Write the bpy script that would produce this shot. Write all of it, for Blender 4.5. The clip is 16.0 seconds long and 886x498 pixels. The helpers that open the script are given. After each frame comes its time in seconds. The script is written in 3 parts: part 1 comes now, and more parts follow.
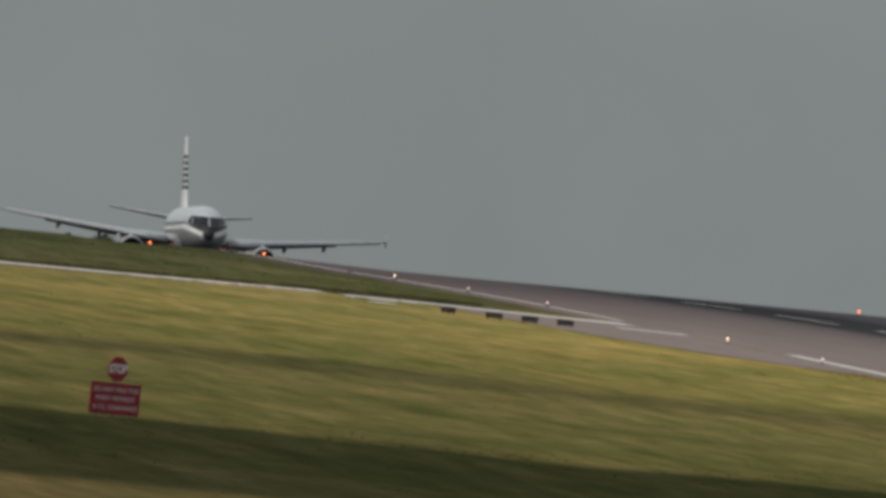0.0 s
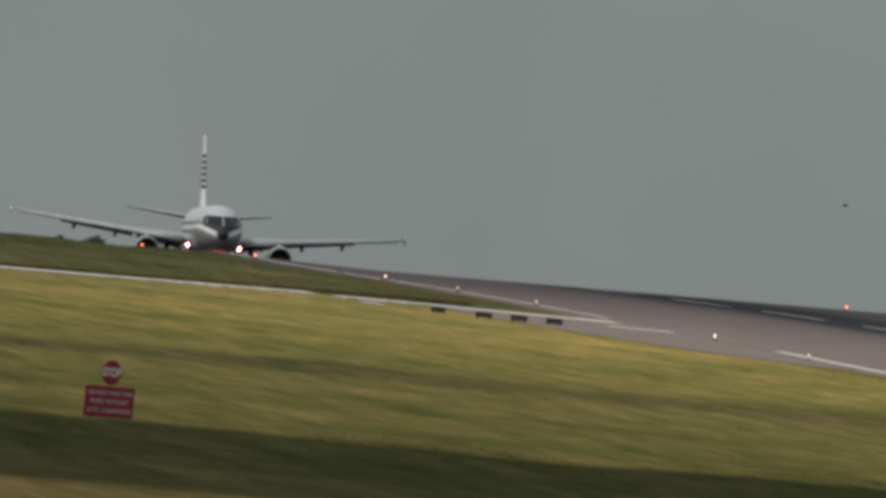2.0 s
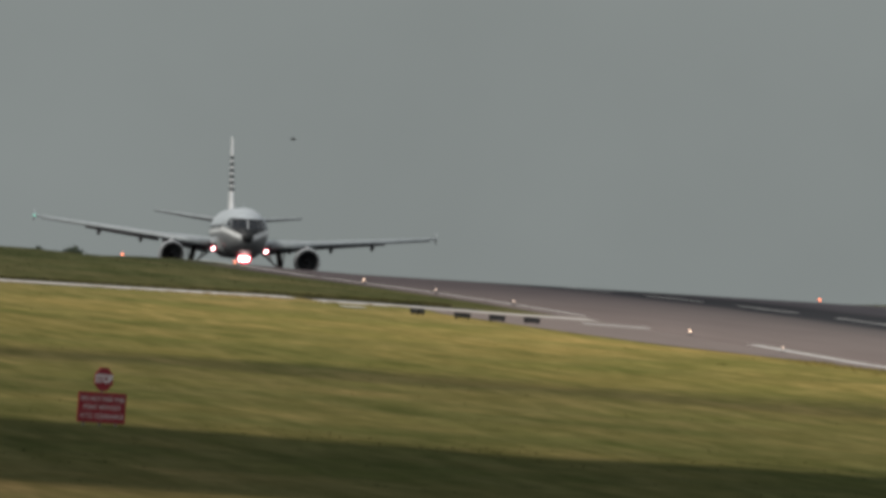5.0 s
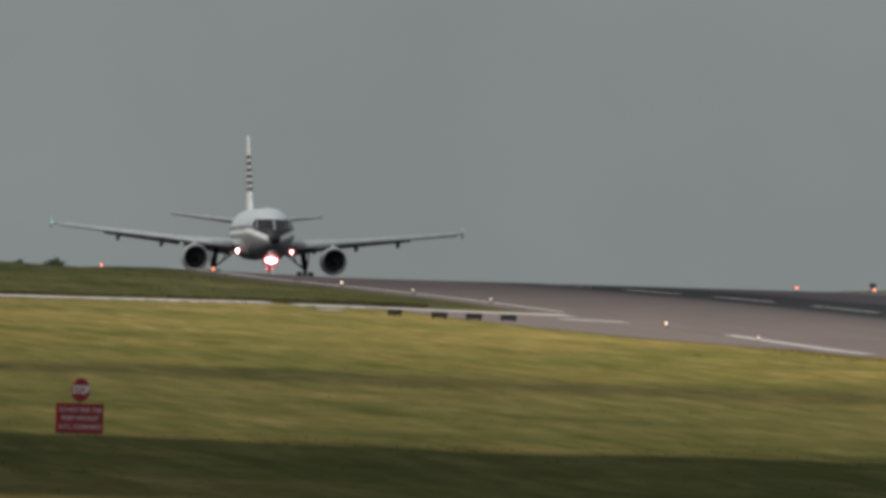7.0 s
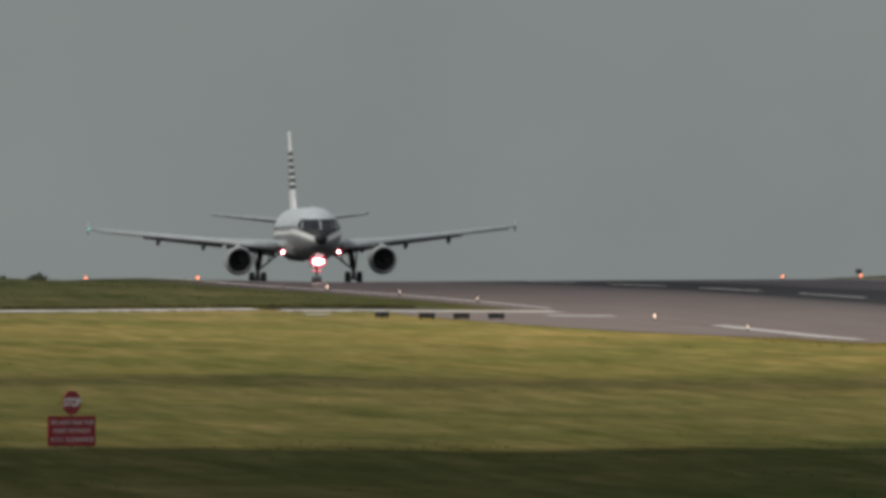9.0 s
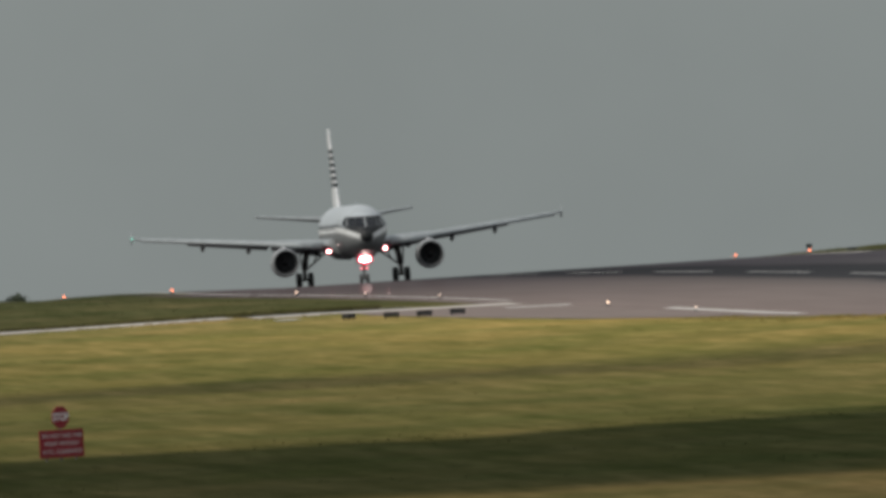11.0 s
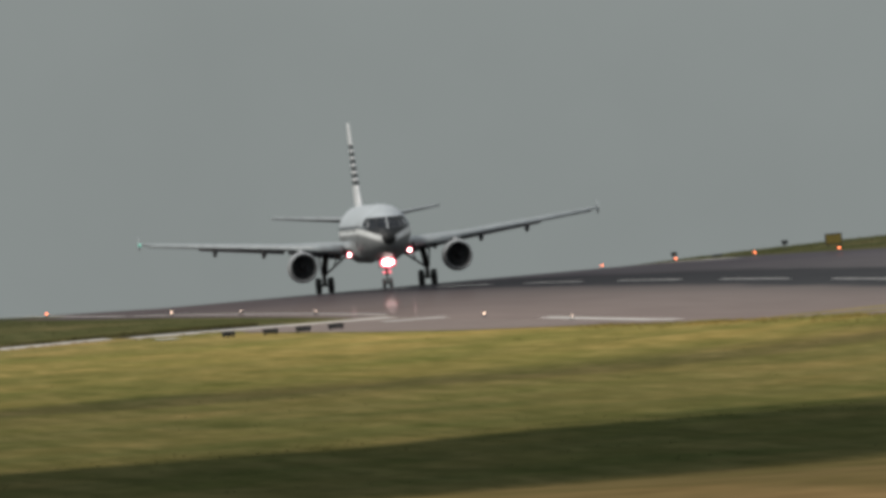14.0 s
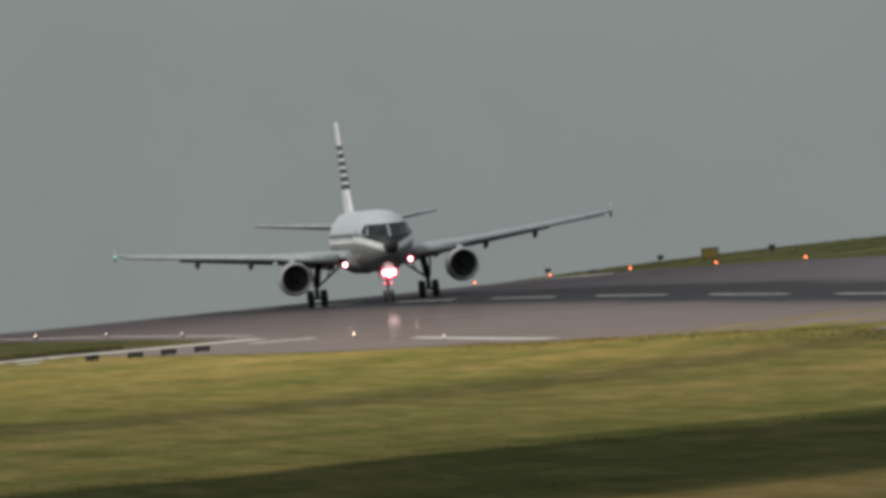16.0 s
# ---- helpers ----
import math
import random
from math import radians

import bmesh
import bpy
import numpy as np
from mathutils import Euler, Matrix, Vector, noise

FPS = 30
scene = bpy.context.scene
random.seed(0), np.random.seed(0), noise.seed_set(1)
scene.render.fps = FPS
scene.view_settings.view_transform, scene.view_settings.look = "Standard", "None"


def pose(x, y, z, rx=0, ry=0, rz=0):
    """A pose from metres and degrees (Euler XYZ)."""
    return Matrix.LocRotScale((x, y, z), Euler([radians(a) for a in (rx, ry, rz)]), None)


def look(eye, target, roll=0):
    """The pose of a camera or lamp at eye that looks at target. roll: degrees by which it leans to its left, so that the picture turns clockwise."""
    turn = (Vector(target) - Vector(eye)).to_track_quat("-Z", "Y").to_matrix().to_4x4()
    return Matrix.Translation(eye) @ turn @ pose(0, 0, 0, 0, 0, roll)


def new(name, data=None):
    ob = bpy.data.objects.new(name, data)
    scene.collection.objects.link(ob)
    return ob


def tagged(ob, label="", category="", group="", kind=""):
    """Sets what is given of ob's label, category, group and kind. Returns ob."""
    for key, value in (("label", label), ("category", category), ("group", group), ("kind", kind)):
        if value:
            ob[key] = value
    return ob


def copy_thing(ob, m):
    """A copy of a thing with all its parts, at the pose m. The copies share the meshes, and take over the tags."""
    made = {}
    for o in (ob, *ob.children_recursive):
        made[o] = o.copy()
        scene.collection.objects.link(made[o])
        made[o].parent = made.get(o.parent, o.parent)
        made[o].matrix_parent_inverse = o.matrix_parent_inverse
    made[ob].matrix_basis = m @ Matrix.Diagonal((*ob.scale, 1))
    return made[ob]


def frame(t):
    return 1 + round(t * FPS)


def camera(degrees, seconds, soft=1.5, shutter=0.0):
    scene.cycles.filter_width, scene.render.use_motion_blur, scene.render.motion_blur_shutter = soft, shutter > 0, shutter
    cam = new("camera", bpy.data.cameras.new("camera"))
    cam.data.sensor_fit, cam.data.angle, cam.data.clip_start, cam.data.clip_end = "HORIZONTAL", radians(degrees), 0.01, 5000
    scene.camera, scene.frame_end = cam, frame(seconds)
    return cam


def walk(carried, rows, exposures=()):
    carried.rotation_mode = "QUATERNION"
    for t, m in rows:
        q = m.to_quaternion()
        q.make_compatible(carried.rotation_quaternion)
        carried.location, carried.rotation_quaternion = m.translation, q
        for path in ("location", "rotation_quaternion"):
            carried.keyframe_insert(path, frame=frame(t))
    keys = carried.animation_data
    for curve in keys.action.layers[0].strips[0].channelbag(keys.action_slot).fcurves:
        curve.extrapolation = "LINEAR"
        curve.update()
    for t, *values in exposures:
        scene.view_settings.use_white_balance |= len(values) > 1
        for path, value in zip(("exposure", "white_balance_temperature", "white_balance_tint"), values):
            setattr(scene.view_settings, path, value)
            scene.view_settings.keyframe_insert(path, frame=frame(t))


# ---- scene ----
DEG = 1.9330            # a very long lens, from a grassy rise beside the airfield
cam = camera(DEG, 16.0, soft=4.0)


def aim(side, back, height, pan, tilt, roll):
    """The pose of the camera: metres off its line of sight, metres along it, its height and its bearing from the runway's direction."""
    eye = Vector((0.078 * back + side, back, height))
    way = Vector((math.sin(pan), math.cos(pan), math.tan(tilt)))
    return look(eye, eye + 1000 * way, roll)


walk(cam, [
    (0, aim(-0.596, 22.97, 11.242, 0.071747, -0.005859, 6.063)),
    (0.5, aim(-0.507, 17.23, 11.351, 0.071817, -0.005898, 5.972)),
    (1, aim(-0.406, 12.17, 11.443, 0.071887, -0.005930, 5.760)),
    (1.5, aim(-0.413, 8.95, 11.497, 0.072024, -0.005948, 5.615)),
    (2, aim(-0.397, 9.81, 11.499, 0.072066, -0.005931, 5.531)),
    (2.5, aim(-0.136, 13.15, 11.458, 0.072044, -0.005894, 5.394)),
    (3, aim(-0.139, 15.24, 11.412, 0.072151, -0.005835, 5.040)),
    (3.5, aim(-0.290, 13.08, 11.381, 0.072339, -0.005799, 4.930)),
    (4, aim(-0.502, 5.66, 11.399, 0.072603, -0.005762, 4.796)),
    (4.5, aim(-0.554, -3.73, 11.493, 0.072846, -0.005749, 4.556)),
    (5, aim(-0.495, -13.41, 11.609, 0.073067, -0.005752, 4.229)),
    (5.5, aim(-0.369, -21.72, 11.711, 0.073263, -0.005761, 3.831)),
    (6, aim(-0.214, -26.98, 11.777, 0.073429, -0.005768, 3.382)),
    (6.5, aim(-0.065, -27.53, 11.790, 0.073564, -0.005763, 2.899)),
    (7, aim(0.046, -21.70, 11.734, 0.073664, -0.005738, 2.400)),
    (7.5, aim(-0.072, -15.81, 11.646, 0.073774, -0.005698, 1.968)),
    (8, aim(-0.309, -14.15, 11.590, 0.074073, -0.005654, 1.654)),
    (8.5, aim(-0.247, -13.81, 11.575, 0.074185, -0.005624, 1.178)),
    (9, aim(-0.199, -17.40, 11.603, 0.074390, -0.005650, 0.372)),
    (9.5, aim(-0.012, -32.56, 11.757, 0.074582, -0.005714, -0.505)),
    (10, aim(0.264, -50.88, 11.957, 0.074790, -0.005796, -1.404)),
    (10.5, aim(0.578, -69.20, 12.168, 0.075039, -0.005874, -2.270)),
    (11, aim(0.876, -87.52, 12.378, 0.075359, -0.005929, -3.054)),
    (11.5, aim(1.098, -104.27, 12.550, 0.075775, -0.005937, -3.701)),
    (12, aim(1.174, -111.04, 12.570, 0.076314, -0.005879, -4.161)),
    (12.5, aim(1.104, -105.24, 12.453, 0.077139, -0.005749, -4.242)),
    (13, aim(0.804, -97.56, 12.330, 0.078249, -0.005617, -4.362)),
    (13.5, aim(-0.140, -102.70, 12.325, 0.079747, -0.005568, -4.435)),
    (14, aim(-0.827, -106.90, 12.361, 0.081235, -0.005595, -4.494)),
    (14.5, aim(-1.233, -108.56, 12.436, 0.082639, -0.005546, -4.510)),
    (15, aim(-1.342, -104.10, 12.468, 0.083913, -0.005472, -4.779)),
    (15.5, aim(-1.041, -89.31, 12.400, 0.085043, -0.005413, -4.989)),
    (16, aim(-0.356, -70.94, 12.281, 0.086072, -0.005383, -5.122)),
], exposures=[(0.0, -0.13), (2.0, -0.10), (4.0, -0.03), (7.0, -0.08), (9.0, -0.12), (11.5, -0.01), (14.0, 0.06), (16.0, 0.0)])

# ---- light ----
world = bpy.data.worlds.new("overcast")
scene.world = world
world.use_nodes = True
wn, wl = world.node_tree.nodes, world.node_tree.links
wn.clear()
w_out, w_bg = wn.new("ShaderNodeOutputWorld"), wn.new("ShaderNodeBackground")
w_sky = wn.new("ShaderNodeTexSky")
w_sky.sky_type, w_sky.sun_disc = "NISHITA", False
w_sky.sun_elevation, w_sky.sun_rotation = radians(42), radians(243)
w_co, w_sep = wn.new("ShaderNodeTexCoord"), wn.new("ShaderNodeSeparateXYZ")
w_ramp, w_noise = wn.new("ShaderNodeValToRGB"), wn.new("ShaderNodeTexNoise")
w_ramp.color_ramp.elements[0].color = (0.241, 0.267, 0.263, 1)
w_ramp.color_ramp.elements[1].color = (0.62, 0.64, 0.66, 1)
w_ramp.color_ramp.elements[1].position = 0.75
w_noise.inputs["Scale"].default_value, w_noise.inputs["Detail"].default_value = 60.0, 5.0
w_map = wn.new("ShaderNodeMapRange")
w_map.inputs["From Min"].default_value, w_map.inputs["From Max"].default_value = 0.3, 0.7
w_map.inputs["To Min"].default_value, w_map.inputs["To Max"].default_value = 0.93, 1.04
w_mul, w_dim, w_mix = wn.new("ShaderNodeVectorMath"), wn.new("ShaderNodeVectorMath"), wn.new("ShaderNodeMix")
w_mul.operation, w_dim.operation = "SCALE", "SCALE"
w_dim.inputs["Scale"].default_value = 0.06
w_mix.data_type = "RGBA"
w_mix.inputs["Factor"].default_value = 0.95
wl.new(w_co.outputs["Generated"], w_sep.inputs[0])
wl.new(w_co.outputs["Generated"], w_noise.inputs["Vector"])
wl.new(w_sep.outputs["Z"], w_ramp.inputs[0])
wl.new(w_noise.outputs[0], w_map.inputs[0])
wl.new(w_ramp.outputs[0], w_mul.inputs[0])
wl.new(w_map.outputs[0], w_mul.inputs["Scale"])
wl.new(w_sky.outputs[0], w_dim.inputs[0])
wl.new(w_dim.outputs[0], w_mix.inputs[6])
wl.new(w_mul.outputs[0], w_mix.inputs[7])
wl.new(w_mix.outputs[2], w_bg.inputs["Color"])
wl.new(w_bg.outputs[0], w_out.inputs[0])

sun_data = bpy.data.lights.new("sun", "SUN")
sun_data.energy, sun_data.angle, sun_data.color = 2.0, radians(10), (1.0, 0.95, 0.86)
sun = new("sun", sun_data)
sun.matrix_world = look((-60, -30, 62), (0, 0, 0))


# ---- materials ----
class Nodes:
    """A principled material and short ways to wire it."""

    def __init__(self, name, rough=0.7, metal=0.0):
        self.m = bpy.data.materials.new(name)
        self.m.use_nodes = True
        self.n, self.l = self.m.node_tree.nodes, self.m.node_tree.links
        self.b = self.n["Principled BSDF"]
        self.b.inputs["Roughness"].default_value, self.b.inputs["Metallic"].default_value = rough, metal

    def add(self, kind, **values):
        node = self.n.new("ShaderNode" + kind)
        for key, value in values.items():
            node.inputs[key.replace("_", " ")].default_value = value
        return node

    def place(self):
        return self.n.new("ShaderNodeNewGeometry").outputs["Position"]

    def local(self):
        return self.n.new("ShaderNodeTexCoord").outputs["Object"]

    def axis(self, vector, k):
        s = self.add("SeparateXYZ")
        self.l.new(vector, s.inputs[0])
        return s.outputs[k]

    def noise(self, vector, scale, detail=3.0, rough=0.55, stretch=(1, 1, 1)):
        mapping = self.add("Mapping", Scale=stretch)
        self.l.new(vector, mapping.inputs[0])
        t = self.add("TexNoise", Scale=scale, Detail=detail, Roughness=rough)
        self.l.new(mapping.outputs[0], t.inputs["Vector"])
        return t.outputs[0]

    def ramp(self, value, stops, step=False):
        r = self.add("ValToRGB")
        r.color_ramp.interpolation = "CONSTANT" if step else "LINEAR"
        while len(r.color_ramp.elements) < len(stops):
            r.color_ramp.elements.new(0.5)
        for e, (p, c) in zip(r.color_ramp.elements, stops):
            e.position, e.color = p, (*c, 1) if len(c) == 3 else c
        self.l.new(value, r.inputs[0])
        return r.outputs[0]

    def math(self, how, a, b=None):
        node = self.n.new("ShaderNodeMath")
        node.operation = how
        for k, v in enumerate((a, b)):
            if isinstance(v, (int, float)):
                node.inputs[k].default_value = v
            elif v is not None:
                self.l.new(v, node.inputs[k])
        return node.outputs[0]

    def span(self, value, a, b, c=0.0, d=1.0):
        r = self.add("MapRange", From_Min=a, From_Max=b, To_Min=c, To_Max=d)
        self.l.new(value, r.inputs[0])
        return r.outputs[0]

    def mix(self, a, b, factor, how="MIX"):
        node = self.n.new("ShaderNodeMix")
        node.data_type, node.blend_type = "RGBA", how
        for k, v in ((0, factor), (6, a), (7, b)):
            if isinstance(v, (int, float)):
                node.inputs[k].default_value = v
            elif isinstance(v, tuple):
                node.inputs[k].default_value = (*v, 1)
            else:
                self.l.new(v, node.inputs[k])
        return node.outputs[2]

    def colour(self, out):
        if isinstance(out, tuple):
            self.b.inputs["Base Color"].default_value = (*out, 1)
        else:
            self.l.new(out, self.b.inputs["Base Color"])
        return self

    def bump(self, height, strength=0.3, distance=0.02):
        node = self.add("Bump", Strength=strength, Distance=distance)
        self.l.new(height, node.inputs["Height"])
        self.l.new(node.outputs[0], self.b.inputs["Normal"])
        return self

    def rough(self, out):
        self.l.new(out, self.b.inputs["Roughness"])
        return self


def worn(name, colour, rough=0.5, metal=0.0, spread=0.15, scale=1.5, fine=18.0):
    """Paint, metal or rubber with stains at two scales."""
    k = Nodes(name, rough, metal)
    o = k.local()
    dark = tuple(c * (1 - spread) for c in colour)
    light = tuple(min(1.0, c * (1 + spread)) for c in colour)
    a = k.ramp(k.noise(o, scale), [(0.35, dark), (0.65, light)])
    grain = k.noise(o, fine)
    k.colour(k.mix(a, k.ramp(grain, [(0.3, (0.82, 0.82, 0.82)), (0.7, (1, 1, 1))]), 0.6, "MULTIPLY"))
    k.rough(k.span(grain, 0.3, 0.7, max(0.02, rough - 0.08), min(1, rough + 0.08)))
    return k.m


def glowing(name, colour, strength):
    k = Nodes(name, 0.3)
    k.colour(colour)
    k.b.inputs["Emission Color"].default_value = (*colour, 1)
    k.b.inputs["Emission Strength"].default_value = strength
    return k.m


def grass_material():
    k = Nodes("grass", 0.95)
    k.b.inputs["Specular IOR Level"].default_value = 0.0
    o = k.place()
    y = k.axis(o, 1)
    swathe = k.noise(o, 0.018, 4.0, 0.6)
    patch = k.noise(o, 0.11, 4.0, 0.6, (1, 0.22, 1))
    slant = k.add("CombineXYZ")
    k.l.new(k.math("MULTIPLY", k.axis(o, 0), 0.22), slant.inputs[0])
    k.l.new(k.math("ADD", k.math("MULTIPLY", y, 0.013), k.math("MULTIPLY", k.axis(o, 0), 0.30)), slant.inputs[1])
    combed = k.noise(slant.outputs[0], 1.0, 5.0, 0.62)
    tuft = k.noise(o, 0.9, 3.0, 0.6, (1, 0.35, 1))
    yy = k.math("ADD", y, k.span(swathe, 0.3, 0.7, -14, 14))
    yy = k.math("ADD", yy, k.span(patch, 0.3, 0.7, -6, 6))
    # The dark foreground band is cloud shade put into the grass colour.
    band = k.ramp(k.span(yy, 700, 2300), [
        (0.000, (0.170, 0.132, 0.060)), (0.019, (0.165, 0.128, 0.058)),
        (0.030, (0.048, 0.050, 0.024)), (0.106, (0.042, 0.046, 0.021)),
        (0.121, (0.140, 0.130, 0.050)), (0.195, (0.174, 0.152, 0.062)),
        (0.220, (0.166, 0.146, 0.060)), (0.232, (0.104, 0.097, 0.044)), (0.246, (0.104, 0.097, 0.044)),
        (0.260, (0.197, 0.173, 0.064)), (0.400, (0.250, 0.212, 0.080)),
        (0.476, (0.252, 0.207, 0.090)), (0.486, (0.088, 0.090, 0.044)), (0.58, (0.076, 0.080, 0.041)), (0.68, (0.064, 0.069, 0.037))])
    tint = k.ramp(patch, [(0.30, (0.76, 0.90, 0.76)), (0.50, (1, 1, 1)), (0.68, (1.30, 1.16, 1.18))])
    wide = k.ramp(swathe, [(0.36, (0.66, 0.74, 0.68)), (0.62, (1.08, 1.02, 0.98))])
    lines = k.ramp(k.noise(o, 0.30, 3.0, 0.6, (1, 0.06, 1)), [(0.34, (0.74, 0.78, 0.74)), (0.50, (1, 1, 1)), (0.66, (1.22, 1.15, 1.16))])
    comb = k.ramp(combed, [(0.34, (0.80, 0.84, 0.80)), (0.50, (1, 1, 1)), (0.66, (1.22, 1.15, 1.17))])
    clump = k.ramp(k.noise(o, 0.85, 3.0, 0.6, (1, 0.045, 1)), [(0.34, (0.78, 0.82, 0.76)), (0.50, (0.98, 0.98, 0.98)), (0.66, (1.26, 1.20, 1.28))])
    small = k.ramp(tuft, [(0.32, (0.70, 0.72, 0.68)), (0.66, (1.18, 1.16, 1.10))])
    # Brightness put into the colour: it rises towards the runway.
    x_tone = k.ramp(k.span(k.axis(o, 0), 50, 105), [(0.0, (0.90, 0.90, 0.90)), (0.45, (0.99, 0.98, 0.97)), (1.0, (1.27, 1.22, 1.16))])
    band = k.mix(band, x_tone, 1.0, "MULTIPLY")
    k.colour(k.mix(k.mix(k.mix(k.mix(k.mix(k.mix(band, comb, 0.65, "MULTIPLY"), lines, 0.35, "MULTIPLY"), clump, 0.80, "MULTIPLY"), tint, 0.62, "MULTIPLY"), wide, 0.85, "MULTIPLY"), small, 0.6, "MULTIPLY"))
    return k.bump(tuft, 0.5, 0.12).m


def runway_material():
    """Asphalt with a dark band of tyre rubber along its middle."""
    k = Nodes("runway_asphalt", 0.62)
    k.b.inputs["Specular IOR Level"].default_value = 0.0
    o = k.place()
    x, y = k.axis(o, 0), k.axis(o, 1)
    streak = k.noise(o, 0.5, 4.0, 0.6, (1, 0.04, 1))
    patch = k.noise(o, 0.05, 3.0, 0.5)
    base = k.ramp(patch, [(0.35, (0.105, 0.090, 0.086)), (0.65, (0.150, 0.128, 0.122))])
    side = k.math("ADD", k.math("SUBTRACT", x, 140.6), k.span(streak, 0.3, 0.7, -1.2, 1.2))
    rubber = k.ramp(k.span(side, -26, 26), [
        (0.0, (0.255, 0.202, 0.184)), (0.30, (0.215, 0.177, 0.164)), (0.392, (0.158, 0.136, 0.130)), (0.432, (0.046, 0.048, 0.053)),
        (0.61, (0.046, 0.048, 0.053)), (0.68, (0.130, 0.120, 0.124)), (1.0, (0.185, 0.168, 0.172))])
    # The whole surface turns darker and bluer towards the far end.
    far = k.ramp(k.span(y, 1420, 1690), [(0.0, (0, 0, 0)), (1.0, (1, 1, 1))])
    far_tone = k.mix(rubber, (0.40, 0.405, 0.46), k.math("MULTIPLY", far, 0.95), "MULTIPLY")
    tone = k.mix(base, far_tone, 0.92)
    k.colour(k.mix(tone, k.ramp(streak, [(0.3, (0.85, 0.85, 0.85)), (0.7, (1.1, 1.1, 1.1))]), 0.7, "MULTIPLY"))
    k.rough(k.span(streak, 0.3, 0.7, 0.5, 0.7))
    # a weak smooth coat, added to mirror lamps at a grazing angle
    k.b.inputs["Coat Weight"].default_value, k.b.inputs["Coat Roughness"].default_value = 0.05, 0.034
    return k.bump(k.noise(o, 6.0), 0.15, 0.01).m


def paved_material(name, dark, light, scale=0.2):
    k = Nodes(name, 0.8)
    k.b.inputs["Specular IOR Level"].default_value = 0.2
    o = k.place()
    a = k.ramp(k.noise(o, scale, 4.0), [(0.33, dark), (0.67, light)])
    k.colour(k.mix(a, k.ramp(k.noise(o, scale * 9), [(0.3, (0.8, 0.8, 0.8)), (0.7, (1.1, 1.1, 1.1))]), 0.7, "MULTIPLY"))
    return k.bump(k.noise(o, 5.0), 0.2, 0.01).m


def livery_material():
    """White crown, slate window band, white flash and grey belly, which sweep down to the nose."""
    k = Nodes("airliner_paint", 0.48)
    k.b.inputs["Specular IOR Level"].default_value = 0.28
    o = k.local()
    x, y, z = k.axis(o, 0), k.axis(o, 1), k.axis(o, 2)
    high = k.math("SUBTRACT", z, k.math("ADD", k.math("MULTIPLY", k.math("ABSOLUTE", x), 0.46), 3.34))
    tone = k.ramp(k.span(high, -1.0, 1.0), [
        (0.0, (0.27, 0.28, 0.285)), (0.28, (0.80, 0.81, 0.81)), (0.50, (0.17, 0.185, 0.20)), (0.615, (0.52, 0.56, 0.59))], True)
    mask = k.math("MULTIPLY", k.math("LESS_THAN", k.math("ABSOLUTE", x), 1.50), k.math("MULTIPLY", k.math("MULTIPLY", k.math("LESS_THAN", y, 3.3), k.math("LESS_THAN", z, 4.95)), k.math("GREATER_THAN", high, 0.0)))
    tone = k.mix(tone, (0.022, 0.024, 0.027), mask)
    stain = k.ramp(k.noise(o, 0.9, 4.0), [(0.3, (0.86, 0.86, 0.85)), (0.7, (1, 1, 1))])
    streak = k.ramp(k.noise(o, 5.0, 3.0, 0.6, (1, 0.1, 1)), [(0.3, (0.9, 0.9, 0.9)), (0.7, (1, 1, 1))])
    k.colour(k.mix(k.mix(tone, stain, 1.0, "MULTIPLY"), streak, 1.0, "MULTIPLY"))
    return k.m


def fin_material():
    """White fin with a column of dark bars."""
    k = Nodes("fin_paint", 0.35)
    o = k.local()
    z = k.axis(o, 2)
    row = k.math("FRACT", k.math("DIVIDE", k.math("SUBTRACT", z, 7.46), 0.53))
    bar = k.math("LESS_THAN", row, 0.68)
    inside = k.math("MULTIPLY", k.math("GREATER_THAN", z, 7.46), k.math("LESS_THAN", z, 10.55))
    white = k.ramp(k.noise(o, 1.2, 4.0), [(0.3, (0.66, 0.67, 0.68)), (0.7, (0.78, 0.78, 0.78))])
    k.colour(k.mix(white, (0.03, 0.034, 0.036), k.math("MULTIPLY", bar, inside)))
    return k.m


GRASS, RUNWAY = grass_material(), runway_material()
CONCRETE = paved_material("pale_concrete", (0.54, 0.49, 0.44), (0.76, 0.71, 0.64))
APRON = paved_material("brown_asphalt", (0.205, 0.160, 0.142), (0.265, 0.208, 0.184), 0.12)
# Colour of the dark line that long grass and its shade make.
GRASS_LINE = paved_material("dark_grass_line", (0.022, 0.020, 0.016), (0.042, 0.037, 0.028), 0.3)
MARKING = paved_material("marking_paint", (0.52, 0.49, 0.45), (0.78, 0.75, 0.70), 0.5)
WORN_MARKING = paved_material("worn_marking_paint", (0.24, 0.235, 0.23), (0.62, 0.60, 0.58), 0.25)
LIVERY, FIN = livery_material(), fin_material()
WING = worn("wing_grey", (0.33, 0.36, 0.375), 0.42, 0.0, 0.12)
WING_UNDER = worn("flap_grey", (0.30, 0.325, 0.34), 0.45, 0.0, 0.15)
NACELLE = worn("nacelle_paint", (0.34, 0.35, 0.36), 0.38, 0.0, 0.12)
LIP = worn("bare_metal", (0.28, 0.29, 0.30), 0.5, 0.5, 0.1)
# Dark metal, tyre rubber and black paint carry some distance haze in colour.
DARK_METAL = worn("dark_metal", (0.06, 0.063, 0.067), 0.6, 0.2, 0.3)
STEEL = worn("gear_steel", (0.12, 0.105, 0.10), 0.45, 0.4, 0.2)
RUBBER = worn("tyre_rubber", (0.055, 0.056, 0.057), 0.85, 0.0, 0.3)
GLASS = worn("cockpit_glass", (0.012, 0.015, 0.020), 0.12, 0.0, 0.2)
GLASS.node_tree.nodes["Principled BSDF"].inputs["Specular IOR Level"].default_value = 0.2
